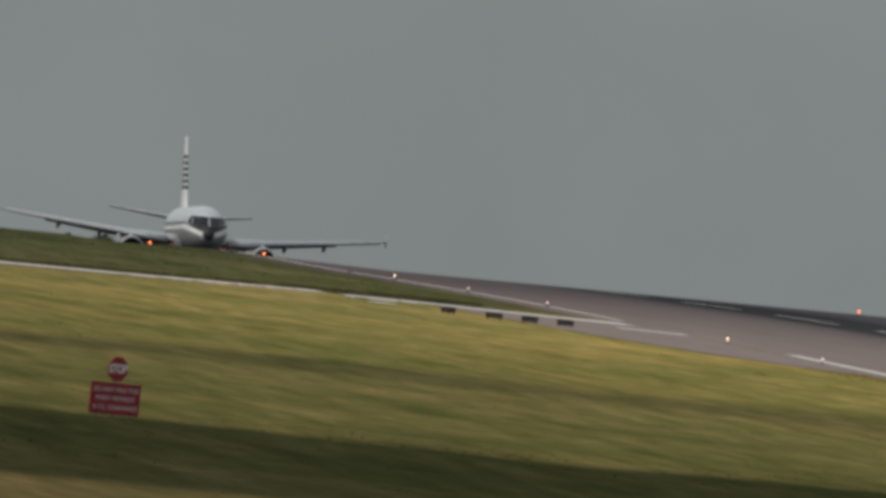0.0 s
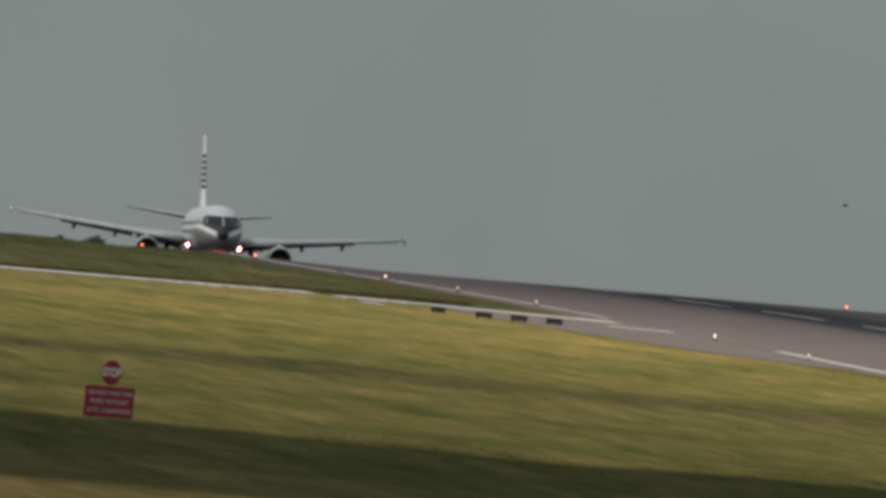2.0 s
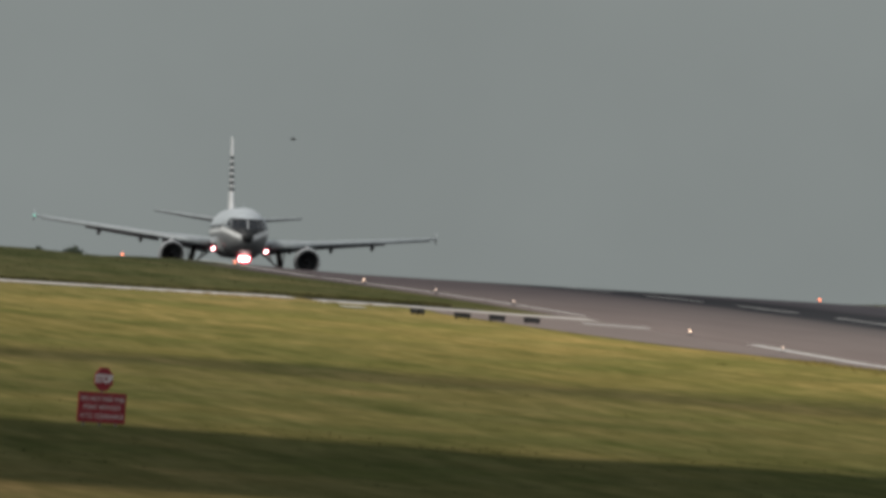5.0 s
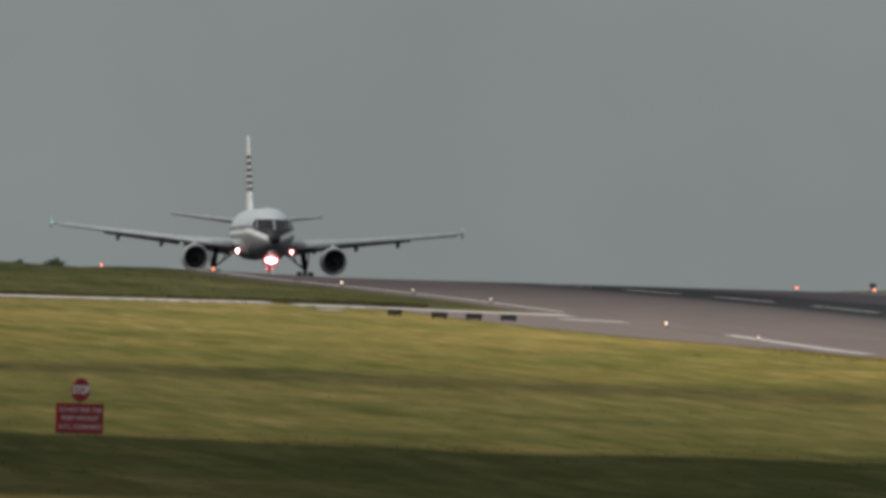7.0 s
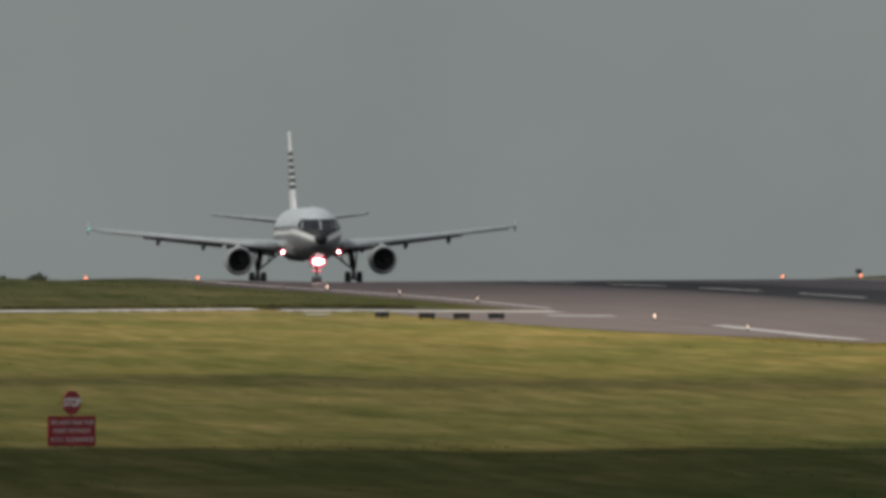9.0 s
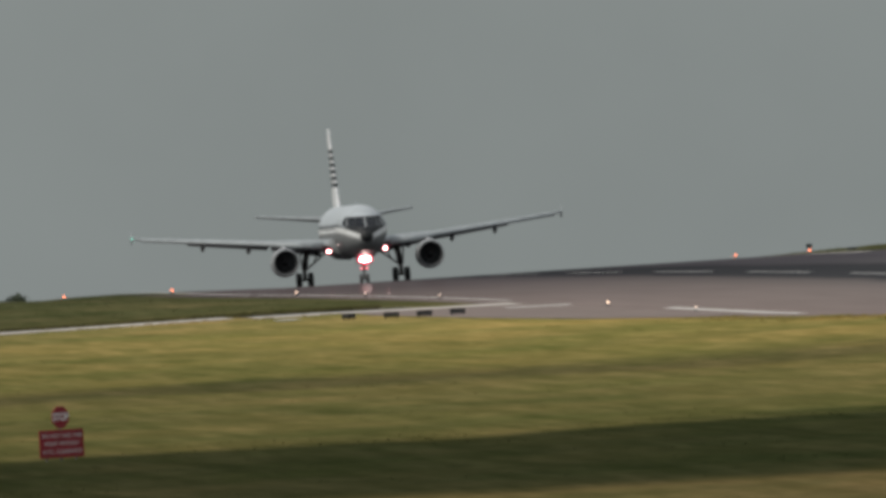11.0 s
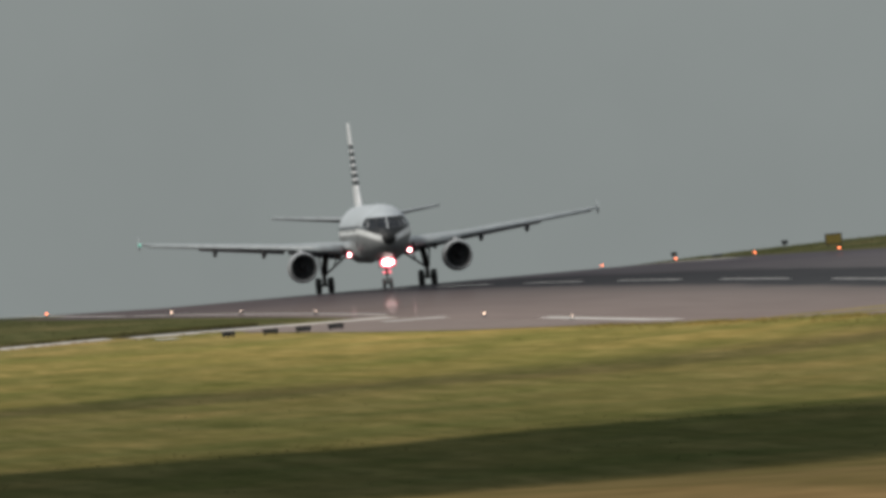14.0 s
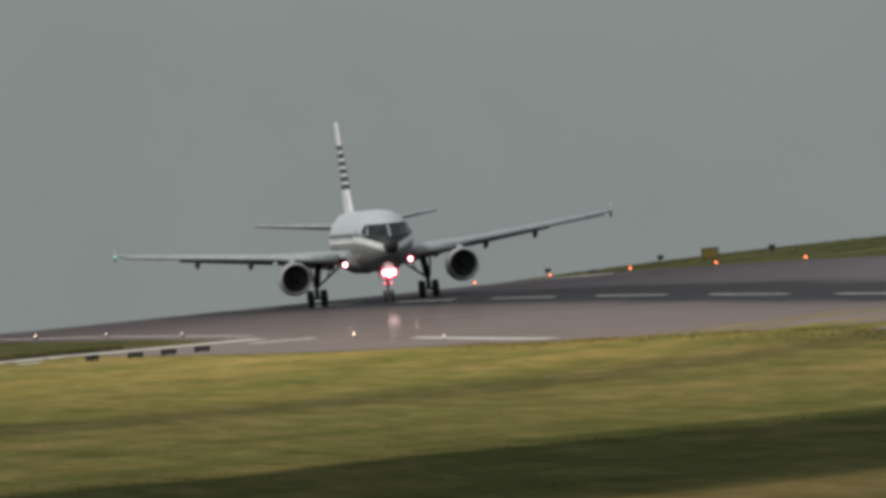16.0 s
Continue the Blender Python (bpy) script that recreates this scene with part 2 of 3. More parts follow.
RADOME = worn("black_radome", (0.014, 0.015, 0.016), 0.5, 0.0, 0.2)
PALE_TRIM = worn("pale_window_trim", (0.50, 0.52, 0.53), 0.5, 0.0, 0.1)
BLACK = worn("black_paint", (0.026, 0.027, 0.028), 0.7, 0.0, 0.3)
RED = worn("red_sign_paint", (0.28, 0.012, 0.025), 0.55, 0.0, 0.15)
WHITE = worn("white_sign_paint", (0.78, 0.72, 0.72), 0.6, 0.0, 0.08)
PALE = worn("faded_white_letter_paint", (0.60, 0.50, 0.50), 0.6, 0.0, 0.1)
GALV = worn("galvanised_steel", (0.16, 0.16, 0.16), 0.5, 0.5, 0.15)
YELLOW = worn("yellow_sign_paint", (0.20, 0.15, 0.03), 0.6, 0.0, 0.15)
LENS = glowing("landing_lamp", (1.0, 0.74, 0.70), 28.0)
# No lamp part: the red glow of rings added as halos.
LENS_HALO = glowing("landing_lamp_halo", (1.0, 0.10, 0.16), 1.9)
EDGE_WHITE = glowing("edge_lamp_white", (1.0, 0.70, 0.50), 3.5)
EDGE_DIM = glowing("edge_lamp_dim", (1.0, 0.76, 0.60), 1.2)
EDGE_AMBER = glowing("edge_lamp_amber", (1.0, 0.22, 0.08), 4.5)
NAV_GREEN = glowing("navigation_lamp", (0.25, 1.0, 0.75), 0.8)
# Leaf colours are greyed and lightened to hold distance haze.
LEAF = paved_material("hazed_leaf_green", (0.050, 0.064, 0.044), (0.085, 0.100, 0.066), 1.5)
BARK = worn("bark", (0.07, 0.055, 0.04), 0.9, 0.0, 0.25)
FEATHER = worn("dark_feathers", (0.03, 0.03, 0.032), 0.8, 0.0, 0.2)


# ---- mesh helpers ----
def mesh(name, verts, faces, material, smooth=True):
    me = bpy.data.meshes.new(name)
    me.from_pydata([tuple(v) for v in verts], [], faces)
    me.materials.append(material)
    if smooth:
        me.polygons.foreach_set("use_smooth", [True] * len(me.polygons))
    me.update()
    return me


def part(name, data, parent, label="", at=None):
    ob = new(name, data)
    ob.parent = parent
    if at is not None:
        ob.matrix_basis = at
    return tagged(ob, label)


def thing(name, at, label, category, group="", kind=""):
    ob = new(name)
    ob.matrix_basis = at
    return tagged(ob, label, category, group, kind)


def loft(rings, closed_ends=True):
    """Verts and faces through rings of equal length."""
    n = len(rings[0])
    verts = [v for r in rings for v in r]
    faces = []
    for i in range(len(rings) - 1):
        for j in range(n):
            a, b = i * n + j, i * n + (j + 1) % n
            faces.append((a, b, b + n, a + n))
    if closed_ends:
        faces.append(tuple(range(n - 1, -1, -1)))
        faces.append(tuple(range((len(rings) - 1) * n, len(rings) * n)))
    return verts, faces


def tube(a, b, ra, rb=None, n=12):
    """A round bar from a to b with slightly rounded ends."""
    a, b = Vector(a), Vector(b)
    rb = ra if rb is None else rb
    q = (b - a).to_track_quat("Z", "Y")
    length = (b - a).length
    rings = []
    for h, r in ((0, ra * 0.8), (min(0.02, length * 0.1), ra), (length - min(0.02, length * 0.1), rb), (length, rb * 0.8)):
        rings.append([a + q @ Vector((r * math.cos(2 * math.pi * k / n), r * math.sin(2 * math.pi * k / n), h)) for k in range(n)])
    return loft(rings)


def turned(profile, n=28, axis="y"):
    """A body of revolution about y (or x, z) from (radius, along) pairs."""
    rings = []
    for r, h in profile:
        ring = []
        for k in range(n):
            a = 2 * math.pi * k / n
            c, s = r * math.cos(a), r * math.sin(a)
            ring.append({"y": (c, h, s), "x": (h, c, s), "z": (c, s, h)}[axis])
        rings.append(ring)
    return loft(rings)


def collar(r0, r1, y0, y1, n=22):
    """An open sleeve about y, with a wall from r0 to r1."""
    rings = [[(r * math.cos(2 * math.pi * k / n), y, r * math.sin(2 * math.pi * k / n)) for k in range(n)] for r, y in ((r0, y1), (r0, y0), (r1, y0), (r1, y1), (r0, y1))]
    return loft(rings, False)


def box(sx, sy, sz, bevel=0.02, centre=(0, 0, 0)):
    bm = bmesh.new()
    bmesh.ops.create_cube(bm, size=1.0)
    bmesh.ops.scale(bm, vec=(sx, sy, sz), verts=bm.verts)
    bmesh.ops.bevel(bm, geom=list(bm.edges), offset=min(bevel, 0.3 * min(sx, sy, sz)), segments=2, affect="EDGES")
    bmesh.ops.translate(bm, vec=centre, verts=bm.verts)
    bm.verts.ensure_lookup_table()
    verts, faces = [v.co.copy() for v in bm.verts], [[v.index for v in f.verts] for f in bm.faces]
    bm.free()
    return verts, faces


def joined(*pieces):
    verts, faces = [], []
    for v, f in pieces:
        k = len(verts)
        verts += list(v)
        faces += [tuple(i + k for i in face) for face in f]
    return verts, faces


def moved(piece, m):
    v, f = piece
    return [m @ Vector(p) for p in v], f


# ---- the ground ----
def step(v):
    v = np.clip(v, 0, 1)
    return v * v * (3 - 2 * v)


def level(x, y):
    """The ground's height: a viewing rise, a flat field, the runway's hump and the verges."""
    x, y = np.asarray(x, float), np.asarray(y, float)
    over = np.maximum(y, 1440) - 1440
    z = np.where(over < 910, -0.7641e-5 * over ** 2, -6.328 - 0.0139 * (over - 910)) - 0.25
    past = np.maximum(y - 1800, 0)
    z = z - 0.0019 * past ** 2 / (past + 60) - 1.7e-5 * np.clip(y - 2130, 0, 300) ** 2 - 0.0102 * np.maximum(y - 2430, 0)
    z = z - 0.34 * step((y - 2060) / 130) - 0.10 * step((y - 2180) / 45)
    z = z + 0.62 * np.clip((x - 115.6) / 51.2, 0, 1)
    z = z + 0.90 * step((x - 169) / 24) - 0.010 * np.clip(x - 215, 0, 400)
    z = z + 0.30 * step((111 - x) / 8) * step((y - 1476) / 90)
    z = z + 1.15 * step((x - 92) / 30) * step((1312 - y) / 210) * step((y - 700) / 200)
    z = z + 0.38 * np.exp(-((x - 116) / 6) ** 2) * np.exp(-((y - 1845) / 85) ** 2)
    z = z - 0.30 * step((104 - x) / 27) * step((y - 1395) / 55) * (1 - step((y - 1478) / 45))
    z = z + 9.85 * (1 - step((y - 60) / 360)) * (y > -2000)
    return z


def ripple(x, y):
    """Uneven turf away from the paving."""
    x, y = np.asarray(x, float), np.asarray(y, float)
    r = np.array([noise.noise((a * 0.10, b * 0.045, 0.0)) + 0.6 * noise.noise((a * 0.35, b * 0.12, 7.0)) for a, b in zip(x.ravel(), y.ravel())]).reshape(x.shape)
    clear = step((y - 620) / 60) * step((1438 - y) / 25) * step((111 - x + np.maximum(0, 1290 - y)) / 12)
    clear = clear + step((y - 1490) / 20) * step((108 - x) / 6) + step((x - 176) / 8) * step((y - 1300) / 40)
    return 0.09 * r * np.clip(clear, 0, 1)


def sheet(name, xs, ys, lift, material, bumpy=False):
    gx, gy = np.meshgrid(np.array(xs, float), np.array(ys, float))
    gz = level(gx, gy) + lift
    if bumpy:
        gz = gz + ripple(gx, gy)
    nx, ny = len(xs), len(ys)
    verts = np.stack([gx.ravel(), gy.ravel(), gz.ravel()], 1).tolist()
    faces = [(j * nx + i, j * nx + i + 1, (j + 1) * nx + i + 1, (j + 1) * nx + i) for j in range(ny - 1) for i in range(nx - 1)]
    return mesh(name, verts, faces, material)


def spread(*stretches):
    """Places along an axis: (from, to, step) stretches, joined."""
    out = []
    for a, b, s in stretches:
        n = max(1, round((b - a) / s))
        out += [a + (b - a) * k / n for k in range(n)]
    return out + [stretches[-1][1]]


ground_xs = spread((-4600, -600, 500), (-600, -60, 60), (-60, 30, 6), (30, 115.6, 1.6), (115.6, 166.8, 6.4), (166.8, 260, 2.5), (260, 700, 40), (700, 4700, 500))
ground_ys = spread((-2500, -200, 200), (-200, 600, 25), (600, 1440, 2.2), (1440, 1480, 2.0), (1480, 2000, 5), (2000, 2600, 15), (2600, 4900, 100))
# The grass material carries a painted band of cloud shade.
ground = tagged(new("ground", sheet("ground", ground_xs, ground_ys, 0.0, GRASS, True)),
                "uneven olive and straw-coloured airfield grass with mown lines and a band of painted cloud shade", "grass", kind="structure")


def strip(name, x0, x1, y0, y1, lift, material, nx=2, dy=15):
    return sheet(name, spread((x0, x1, (x1 - x0) / nx)), spread((y0, y1, dy)), lift, material)


NEAR, FAR, MIDDLE, CENTRE = 115.65, 166.9, 141.7, 140.2
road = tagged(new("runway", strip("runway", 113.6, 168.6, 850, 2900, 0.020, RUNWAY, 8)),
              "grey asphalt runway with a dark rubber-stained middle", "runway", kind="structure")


def draped(name, outline, lift, material):
    """A flat paved piece with straight edges between its corners, laid on the ground."""
    bm = bmesh.new()
    bm.faces.new([bm.verts.new((x, y, 0)) for x, y in outline])
    bmesh.ops.triangulate(bm, faces=list(bm.faces))
    bmesh.ops.subdivide_edges(bm, edges=list(bm.edges), cuts=5, use_grid_fill=True)
    for v in bm.verts:
        v.co.z = float(level(v.co.x, v.co.y)) + lift
    me = bpy.data.meshes.new(name)
    bm.to_mesh(me)
    bm.free()
    me.materials.append(material)
    return me


for x0, x1, y0, n in ((-500, 98.3, 1458.5, 60), (99.0, 114.6, 1448.5, 16)):
    tagged(new("taxiway", strip("taxiway", x0, x1, y0, y0 + 11, 0.038, CONCRETE, n, 4)),
           "narrow pale concrete taxiway that joins the runway", "taxiway", kind="structure")
    # A dark strip is added for the long grass and its shade.
    tagged(new("taxiway_dark_strip", strip("taxiway_dark_strip", x0, min(x1, 109), y0 + 11.2, y0 + 22, 0.028, GRASS_LINE, n, 3)),
           "dark strip that stands in for long grass and its shade along the far edge of the taxiway", "soil strip", kind="structure")
fillet = tagged(new("pavement", draped("pavement", [(116, 1471), (104.5, 1446), (104.0, 1425), (106.0, 1370), (108.5, 1330), (112.5, 1302), (116, 1290)], 0.030, APRON)),
                "brown asphalt fillet between taxiway and runway", "pavement", kind="structure")

for y in [1400 + 72.3 * k for k in range(-6, 19)]:
    tagged(new("centreline_dash", strip("centreline_dash", CENTRE - 0.24, CENTRE + 0.24, y, y + 45, 0.032, WORN_MARKING, 1, 9)),
           "worn white centreline stripe painted on the runway", "road marking", "runway centreline stripes", "structure")
for y0, y1 in ((1284, 1368), (1478, 1700), (1705, 1860)):
    tagged(new("edge_stripe", strip("edge_stripe", NEAR + 0.25, NEAR + (1.05 if y1 < 1400 else 0.62), y0, y1, 0.042, MARKING, 1, 12)),
           "thin worn white stripe along the runway's edge", "road marking", "runway edge stripes", "structure")
tagged(new("edge_stripe", strip("edge_stripe", FAR - 2.6, FAR - 1.4, 1775, 1850, 0.032, MARKING, 1, 12)),
       "thin worn white stripe along the runway's edge", "road marking", "runway edge stripes", "structure")
for x0, x1, y0, y1 in ((111.8, 115.5, 1423, 1429), (98.5, 99.8, 1424, 1430)):
    tagged(new("taxiway_stripe", strip("taxiway_stripe", x0, x1, y0, y1, 0.042, MARKING, 6, 2)),
           "worn white painted strip beside the taxiway", "road marking", kind="structure")


# ---- runway lamps ----
def edge_lamp(glow, label, wide):
    lamp = thing("runway_edge_light", Matrix(), label, "runway light", "runway edge lights")
    part("base", mesh("base", *turned([(0.02, 0.0), (0.16, 0.0), (0.16, 0.03), (0.07, 0.05), (0.02, 0.05)], 12, "z"), GALV), lamp)
    part("stem", mesh("stem", *tube((0, 0, 0.04), (0, 0, 0.15), 0.025), GALV), lamp)
    part("lens", mesh("lens", *turned([(0.02, 0.14), (wide * 0.8, 0.16), (wide, 0.21), (wide * 0.8, 0.26), (0.02, 0.29)], 14, "z"), glow), lamp, "glowing glass lens")
    return lamp


def on_ground(x, y, lift=0.0, turn=0.0):
    return pose(x, y, float(level(x, y)) + lift, 0, 0, turn)


white_lamp = edge_lamp(EDGE_WHITE, "small lit white runway edge light on a short stem", 0.036)
dim_lamp = edge_lamp(EDGE_DIM, "small faintly lit runway edge light on a short stem", 0.032)
amber_lamp = edge_lamp(EDGE_AMBER, "small lit amber runway edge light on a short stem", 0.066)
LAMP0, GAP = 1654.6, 63.47
white_lamp.matrix_basis = on_ground(NEAR, LAMP0, 0.05)
dim_lamp.matrix_basis = on_ground(NEAR, LAMP0 - GAP, 0.05)
for k in (2, 5):
    copy_thing(dim_lamp, on_ground(NEAR - 0.4 * (k == 5), LAMP0 - GAP * k, 0.05))
copy_thing(white_lamp, on_ground(NEAR, LAMP0 - GAP * 4, 0.05))
amber_lamp.matrix_basis = on_ground(NEAR, LAMP0 + GAP * 2, 0.05)
copy_thing(amber_lamp, on_ground(NEAR, LAMP0 + GAP * 4, 0.05))
for k in (4, 3, 2, 1):
    copy_thing(amber_lamp, on_ground(FAR, LAMP0 - 2.0 + GAP * k, 0.05))
copy_thing(amber_lamp, on_ground(FAR, LAMP0, 0.05))


# ---- boards and boxes beside the runway ----
def equipment_box():
    ob = thing("equipment_box", Matrix(), "low black equipment box on short legs in the grass", "equipment box", "equipment boxes beside the taxiway")
    part("housing", mesh("housing", *joined(box(0.86, 0.5, 0.24, 0.03, (0, 0, 0.36)), box(0.92, 0.56, 0.04, 0.015, (0, 0, 0.50))), BLACK, False), ob)
    part("front_panel", mesh("front_panel", *box(0.74, 0.03, 0.14, 0.01, (0, -0.262, 0.36)), DARK_METAL, False), ob)
    for x in (-0.33, 0.33):
        for y in (-0.16, 0.16):
            part("leg", mesh("leg", *joined(tube((x, y, 0), (x, y, 0.26), 0.03), box(0.12, 0.12, 0.02, 0.005, (x, y, 0.01))), BLACK), ob)
    return ob


units = equipment_box()
units.matrix_basis = on_ground(103.08, 1398.1, -0.15)
for x, y, turn in ((105.02, 1398.8, 0), (106.96, 1399.5, 0)):
    copy_thing(units, on_ground(x, y, -0.15, turn))
tagged(copy_thing(units, on_ground(101.1, 1404.3, -0.15, 62)), "low black equipment box seen end-on in the grass")


def marker_board():
    ob = thing("marker_board", Matrix(), "small black marker board on a thin post", "marker board", "marker boards beyond the runway")
    part("panel", mesh("panel", *joined(box(0.46, 0.08, 0.30, 0.015, (0, 0, 0.55)), box(0.50, 0.10, 0.03, 0.01, (0, 0, 0.71))), BLACK, False), ob)
    part("post", mesh("post", *tube((0, 0.05, -0.1), (0, 0.05, 0.66), 0.035), DARK_METAL), ob)
    part("foot", mesh("foot", *box(0.3, 0.3, 0.05, 0.01, (0, 0.05, 0.02)), DARK_METAL, False), ob)
    return ob


board = marker_board()
board.matrix_basis = on_ground(178, 1967.3)
for x, y in ((178, 1873.5), (178, 1789.0)):
    copy_thing(board, on_ground(x, y))
# A made-up low box for a small dark mark of unknown nature.
low = thing("low_dark_box", on_ground(178, 1930), "low dark box added for a small unidentified mark in the grass", "pit cover")
part("cover", mesh("cover", *box(0.7, 0.5, 0.16, 0.04, (0, 0, 0.10)), BLACK, False), low)
part("rim", mesh("rim", *box(0.9, 0.7, 0.08, 0.03, (0, 0, 0.03)), DARK_METAL, False), low)

yellow = thing("taxiway_sign", on_ground(176, 1814.2), "plain yellow taxiway sign board on two legs", "airfield sign")
part("panel", mesh("panel", *box(1.18, 0.16, 0.72, 0.03, (0, 0, 0.58)), YELLOW, False), yellow)
part("frame", mesh("frame", *joined(box(1.24, 0.2, 0.05, 0.01, (0, 0, 0.96)), box(1.24, 0.2, 0.05, 0.01, (0, 0, 0.20)), box(0.05, 0.2, 0.8, 0.01, (-0.6, 0, 0.58)), box(0.05, 0.2, 0.8, 0.01, (0.6, 0, 0.58))), DARK_METAL, False), yellow)
for x in (-0.4, 0.4):
    part("leg", mesh("leg", *tube((x, 0, -0.05), (x, 0, 0.24), 0.04), DARK_METAL), yellow)


# ---- the stop sign ----
def lettering(text, size, width, material, name="lettering", bold=0.018):
    """Raised capitals in the built-in font, fitted to a width, facing -y."""
    curve = bpy.data.curves.new(name, "FONT")
    curve.body, curve.size, curve.align_x, curve.align_y, curve.extrude, curve.offset = text, size, "CENTER", "CENTER", 0.004, size * bold
    ob = bpy.data.objects.new(name, curve)
    me = bpy.data.meshes.new_from_object(ob)
    bpy.data.objects.remove(ob)
    me.materials.clear()
    me.materials.append(material)
    xs = [v.co.x for v in me.vertices]
    wide = max(xs) - min(xs)
    for v in me.vertices:
        v.co = Vector((v.co.x * width / wide, -v.co.z, v.co.y))
    return me


sign = thing("stop_sign", on_ground(51.80, 866.5, -0.17, 36), "red stop sign above a red warning board with white lettering", "sign")
disc = [(0.39 / math.cos(math.pi / 8) * math.cos(math.pi / 8 + k * math.pi / 4), 0.39 / math.cos(math.pi / 8) * math.sin(math.pi / 8 + k * math.pi / 4)) for k in range(8)]


def plate(outline, z, y0, y1, grow=1.0):
    return loft([[(x * grow * s, y, z + h * grow * s) for x, h in outline] for s, y in ((0.985, y0), (1.0, y0 + 0.004), (1.0, y1 - 0.004), (0.985, y1))])


octagon = part("octagon", mesh("octagon", *plate(disc, 1.76, -0.02, 0.02), RED, False), sign)
part("lettering", lettering("STOP", 0.38, 0.74, WHITE, bold=0.045), octagon, "white capital letters", pose(0, -0.025, 1.76))
panel = part("warning_board", mesh("warning_board", *box(2.08, 0.045, 1.02, 0.012, (0, 0, 0.80)), RED, False), sign)
for text, z, width in (("DO NOT PASS THIS", 1.08, 1.86), ("POINT WITHOUT", 0.80, 1.62), ("A.T.C. CLEARANCE", 0.51, 1.86)):
    part("lettering", lettering(text, 0.205, width, PALE), panel, "white capital letters", pose(0, -0.029, z))
for x in (-0.7, 0.7):
    part("post", mesh("post", *tube((x, 0.05, -0.25), (x, 0.05, 1.28), 0.038), GALV), sign, "grey steel post")
part("post", mesh("post", *tube((0, 0.05, -0.25), (0, 0.05, 2.1), 0.038), GALV), sign, "grey steel post")


# ---- the airliner ----
PLANE = thing("airliner", Matrix(), "white and grey twin-engined airliner with lit landing lamps, on the runway", "airliner")
HULL = [(0.02, 3.36, 0.05, 0.05), (0.10, 3.37, 0.33, 0.32), (0.28, 3.39, 0.58, 0.56), (0.55, 3.42, 0.83, 0.80), (0.95, 3.47, 1.09, 1.05), (1.5, 3.54, 1.36, 1.30),
        (2.1, 3.62, 1.57, 1.53), (2.8, 3.70, 1.73, 1.75), (3.6, 3.76, 1.85, 1.90), (4.6, 3.81, 1.93, 2.00), (6.0, 3.84, 1.972, 2.06), (7.5, 3.85, 1.975, 2.07),
        (12, 3.85, 1.975, 2.07), (18, 3.85, 1.975, 2.07), (21.5, 3.86, 1.97, 2.06), (23.5, 3.93, 1.93, 1.98), (25.5, 4.10, 1.78, 1.80), (27.5, 4.37, 1.50, 1.52),
        (29.5, 4.70, 1.12, 1.18), (31.5, 5.02, 0.70, 0.78), (33.0, 5.22, 0.36, 0.44), (33.8, 5.32, 0.16, 0.22)]
HULL_Y = [h[0] for h in HULL]


def hull(y):
    k = min(max(sum(h <= y for h in HULL_Y) - 1, 0), len(HULL) - 2)
    a, b = HULL[k], HULL[k + 1]
    u = (y - a[0]) / (b[0] - a[0])
    return [a[i] + u * (b[i] - a[i]) for i in (1, 2, 3)]


def skin(y, turn, out=0.0):
    """A point of the hull: turn in degrees from the crown."""
    z, w, h = hull(y)
    a = radians(turn)
    return Vector(((w + out) * math.sin(a), y, z + (h + out) * math.cos(a)))


stations = spread((0.23, 0.62, 0.1), (0.62, 3.6, 0.15), (3.6, 7.5, 0.5), (7.5, 21.5, 2.0), (21.5, 33.8, 0.6))
part("fuselage", mesh("fuselage", *loft([[skin(y, 360 * k / 48) for k in range(48)] for y in stations]), LIVERY), PLANE)
nose_ys = [0.02, 0.05, 0.09, 0.13, 0.18, 0.226]
part("nose_cone", mesh("nose_cone", *loft([[skin(y, 360 * k / 36) for k in range(36)] for y in nose_ys]), RADOME), PLANE, "black nose radome")


def pane(y0, y1, t0, t1, slant=0.0, out=0.014, lip=0.03, m=6):
    """A window that follows the hull, with its edge turned in."""
    n = 6
    front, back = [], []
    for i in range(n + 1):
        for j in range(m + 1):
            t = t0 + (t1 - t0) * j / m
            y = y0 + (y1 - y0) * i / n + slant * (j / m)
            front.append(skin(y, t, out))
            back.append(skin(y, t, -lip))
    faces, k = [], len(front)
    for i in range(n):
        for j in range(m):
            a = i * (m + 1) + j
            faces.append((a, a + 1, a + m + 2, a + m + 1))
    edge = [j for j in range(m + 1)] + [i * (m + 1) + m for i in range(1, n + 1)] + [n * (m + 1) + j for j in range(m - 1, -1, -1)] + [i * (m + 1) for i in range(n - 1, 0, -1)]
    for a, b in zip(edge, edge[1:] + edge[:1]):
        faces.append((a, b, b + k, a + k))
    return front + back, faces


def on_hull(x, z):
    """How far back the hull meets the point (x, z) of a view from ahead."""
    lo, hi = 0.03, 7.5
    for _ in range(40):
        mid = (lo + hi) / 2
        c, w, h = hull(mid)
        lo, hi = (lo, mid) if (x / w) ** 2 + ((z - c) / h) ** 2 < 1 else (mid, hi)
    return hi


def windscreen(corners, n=5):
    """A pane between four corners, given as seen from ahead, with a turned-in edge."""
    front, back = [], []
    for i in range(n + 1):
        for j in range(n + 1):
            u, v = i / n, j / n
            x = (1 - u) * ((1 - v) * corners[0][0] + v * corners[3][0]) + u * ((1 - v) * corners[1][0] + v * corners[2][0])
            z = (1 - u) * ((1 - v) * corners[0][1] + v * corners[3][1]) + u * ((1 - v) * corners[1][1] + v * corners[2][1])
            y = on_hull(x, z)
            front.append((x, y - 0.020, z + 0.012))
            back.append((x, y + 0.03, z))
    m, q, faces = n + 1, len(front), []
    for i in range(n):
        for j in range(n):
            a = i * m + j
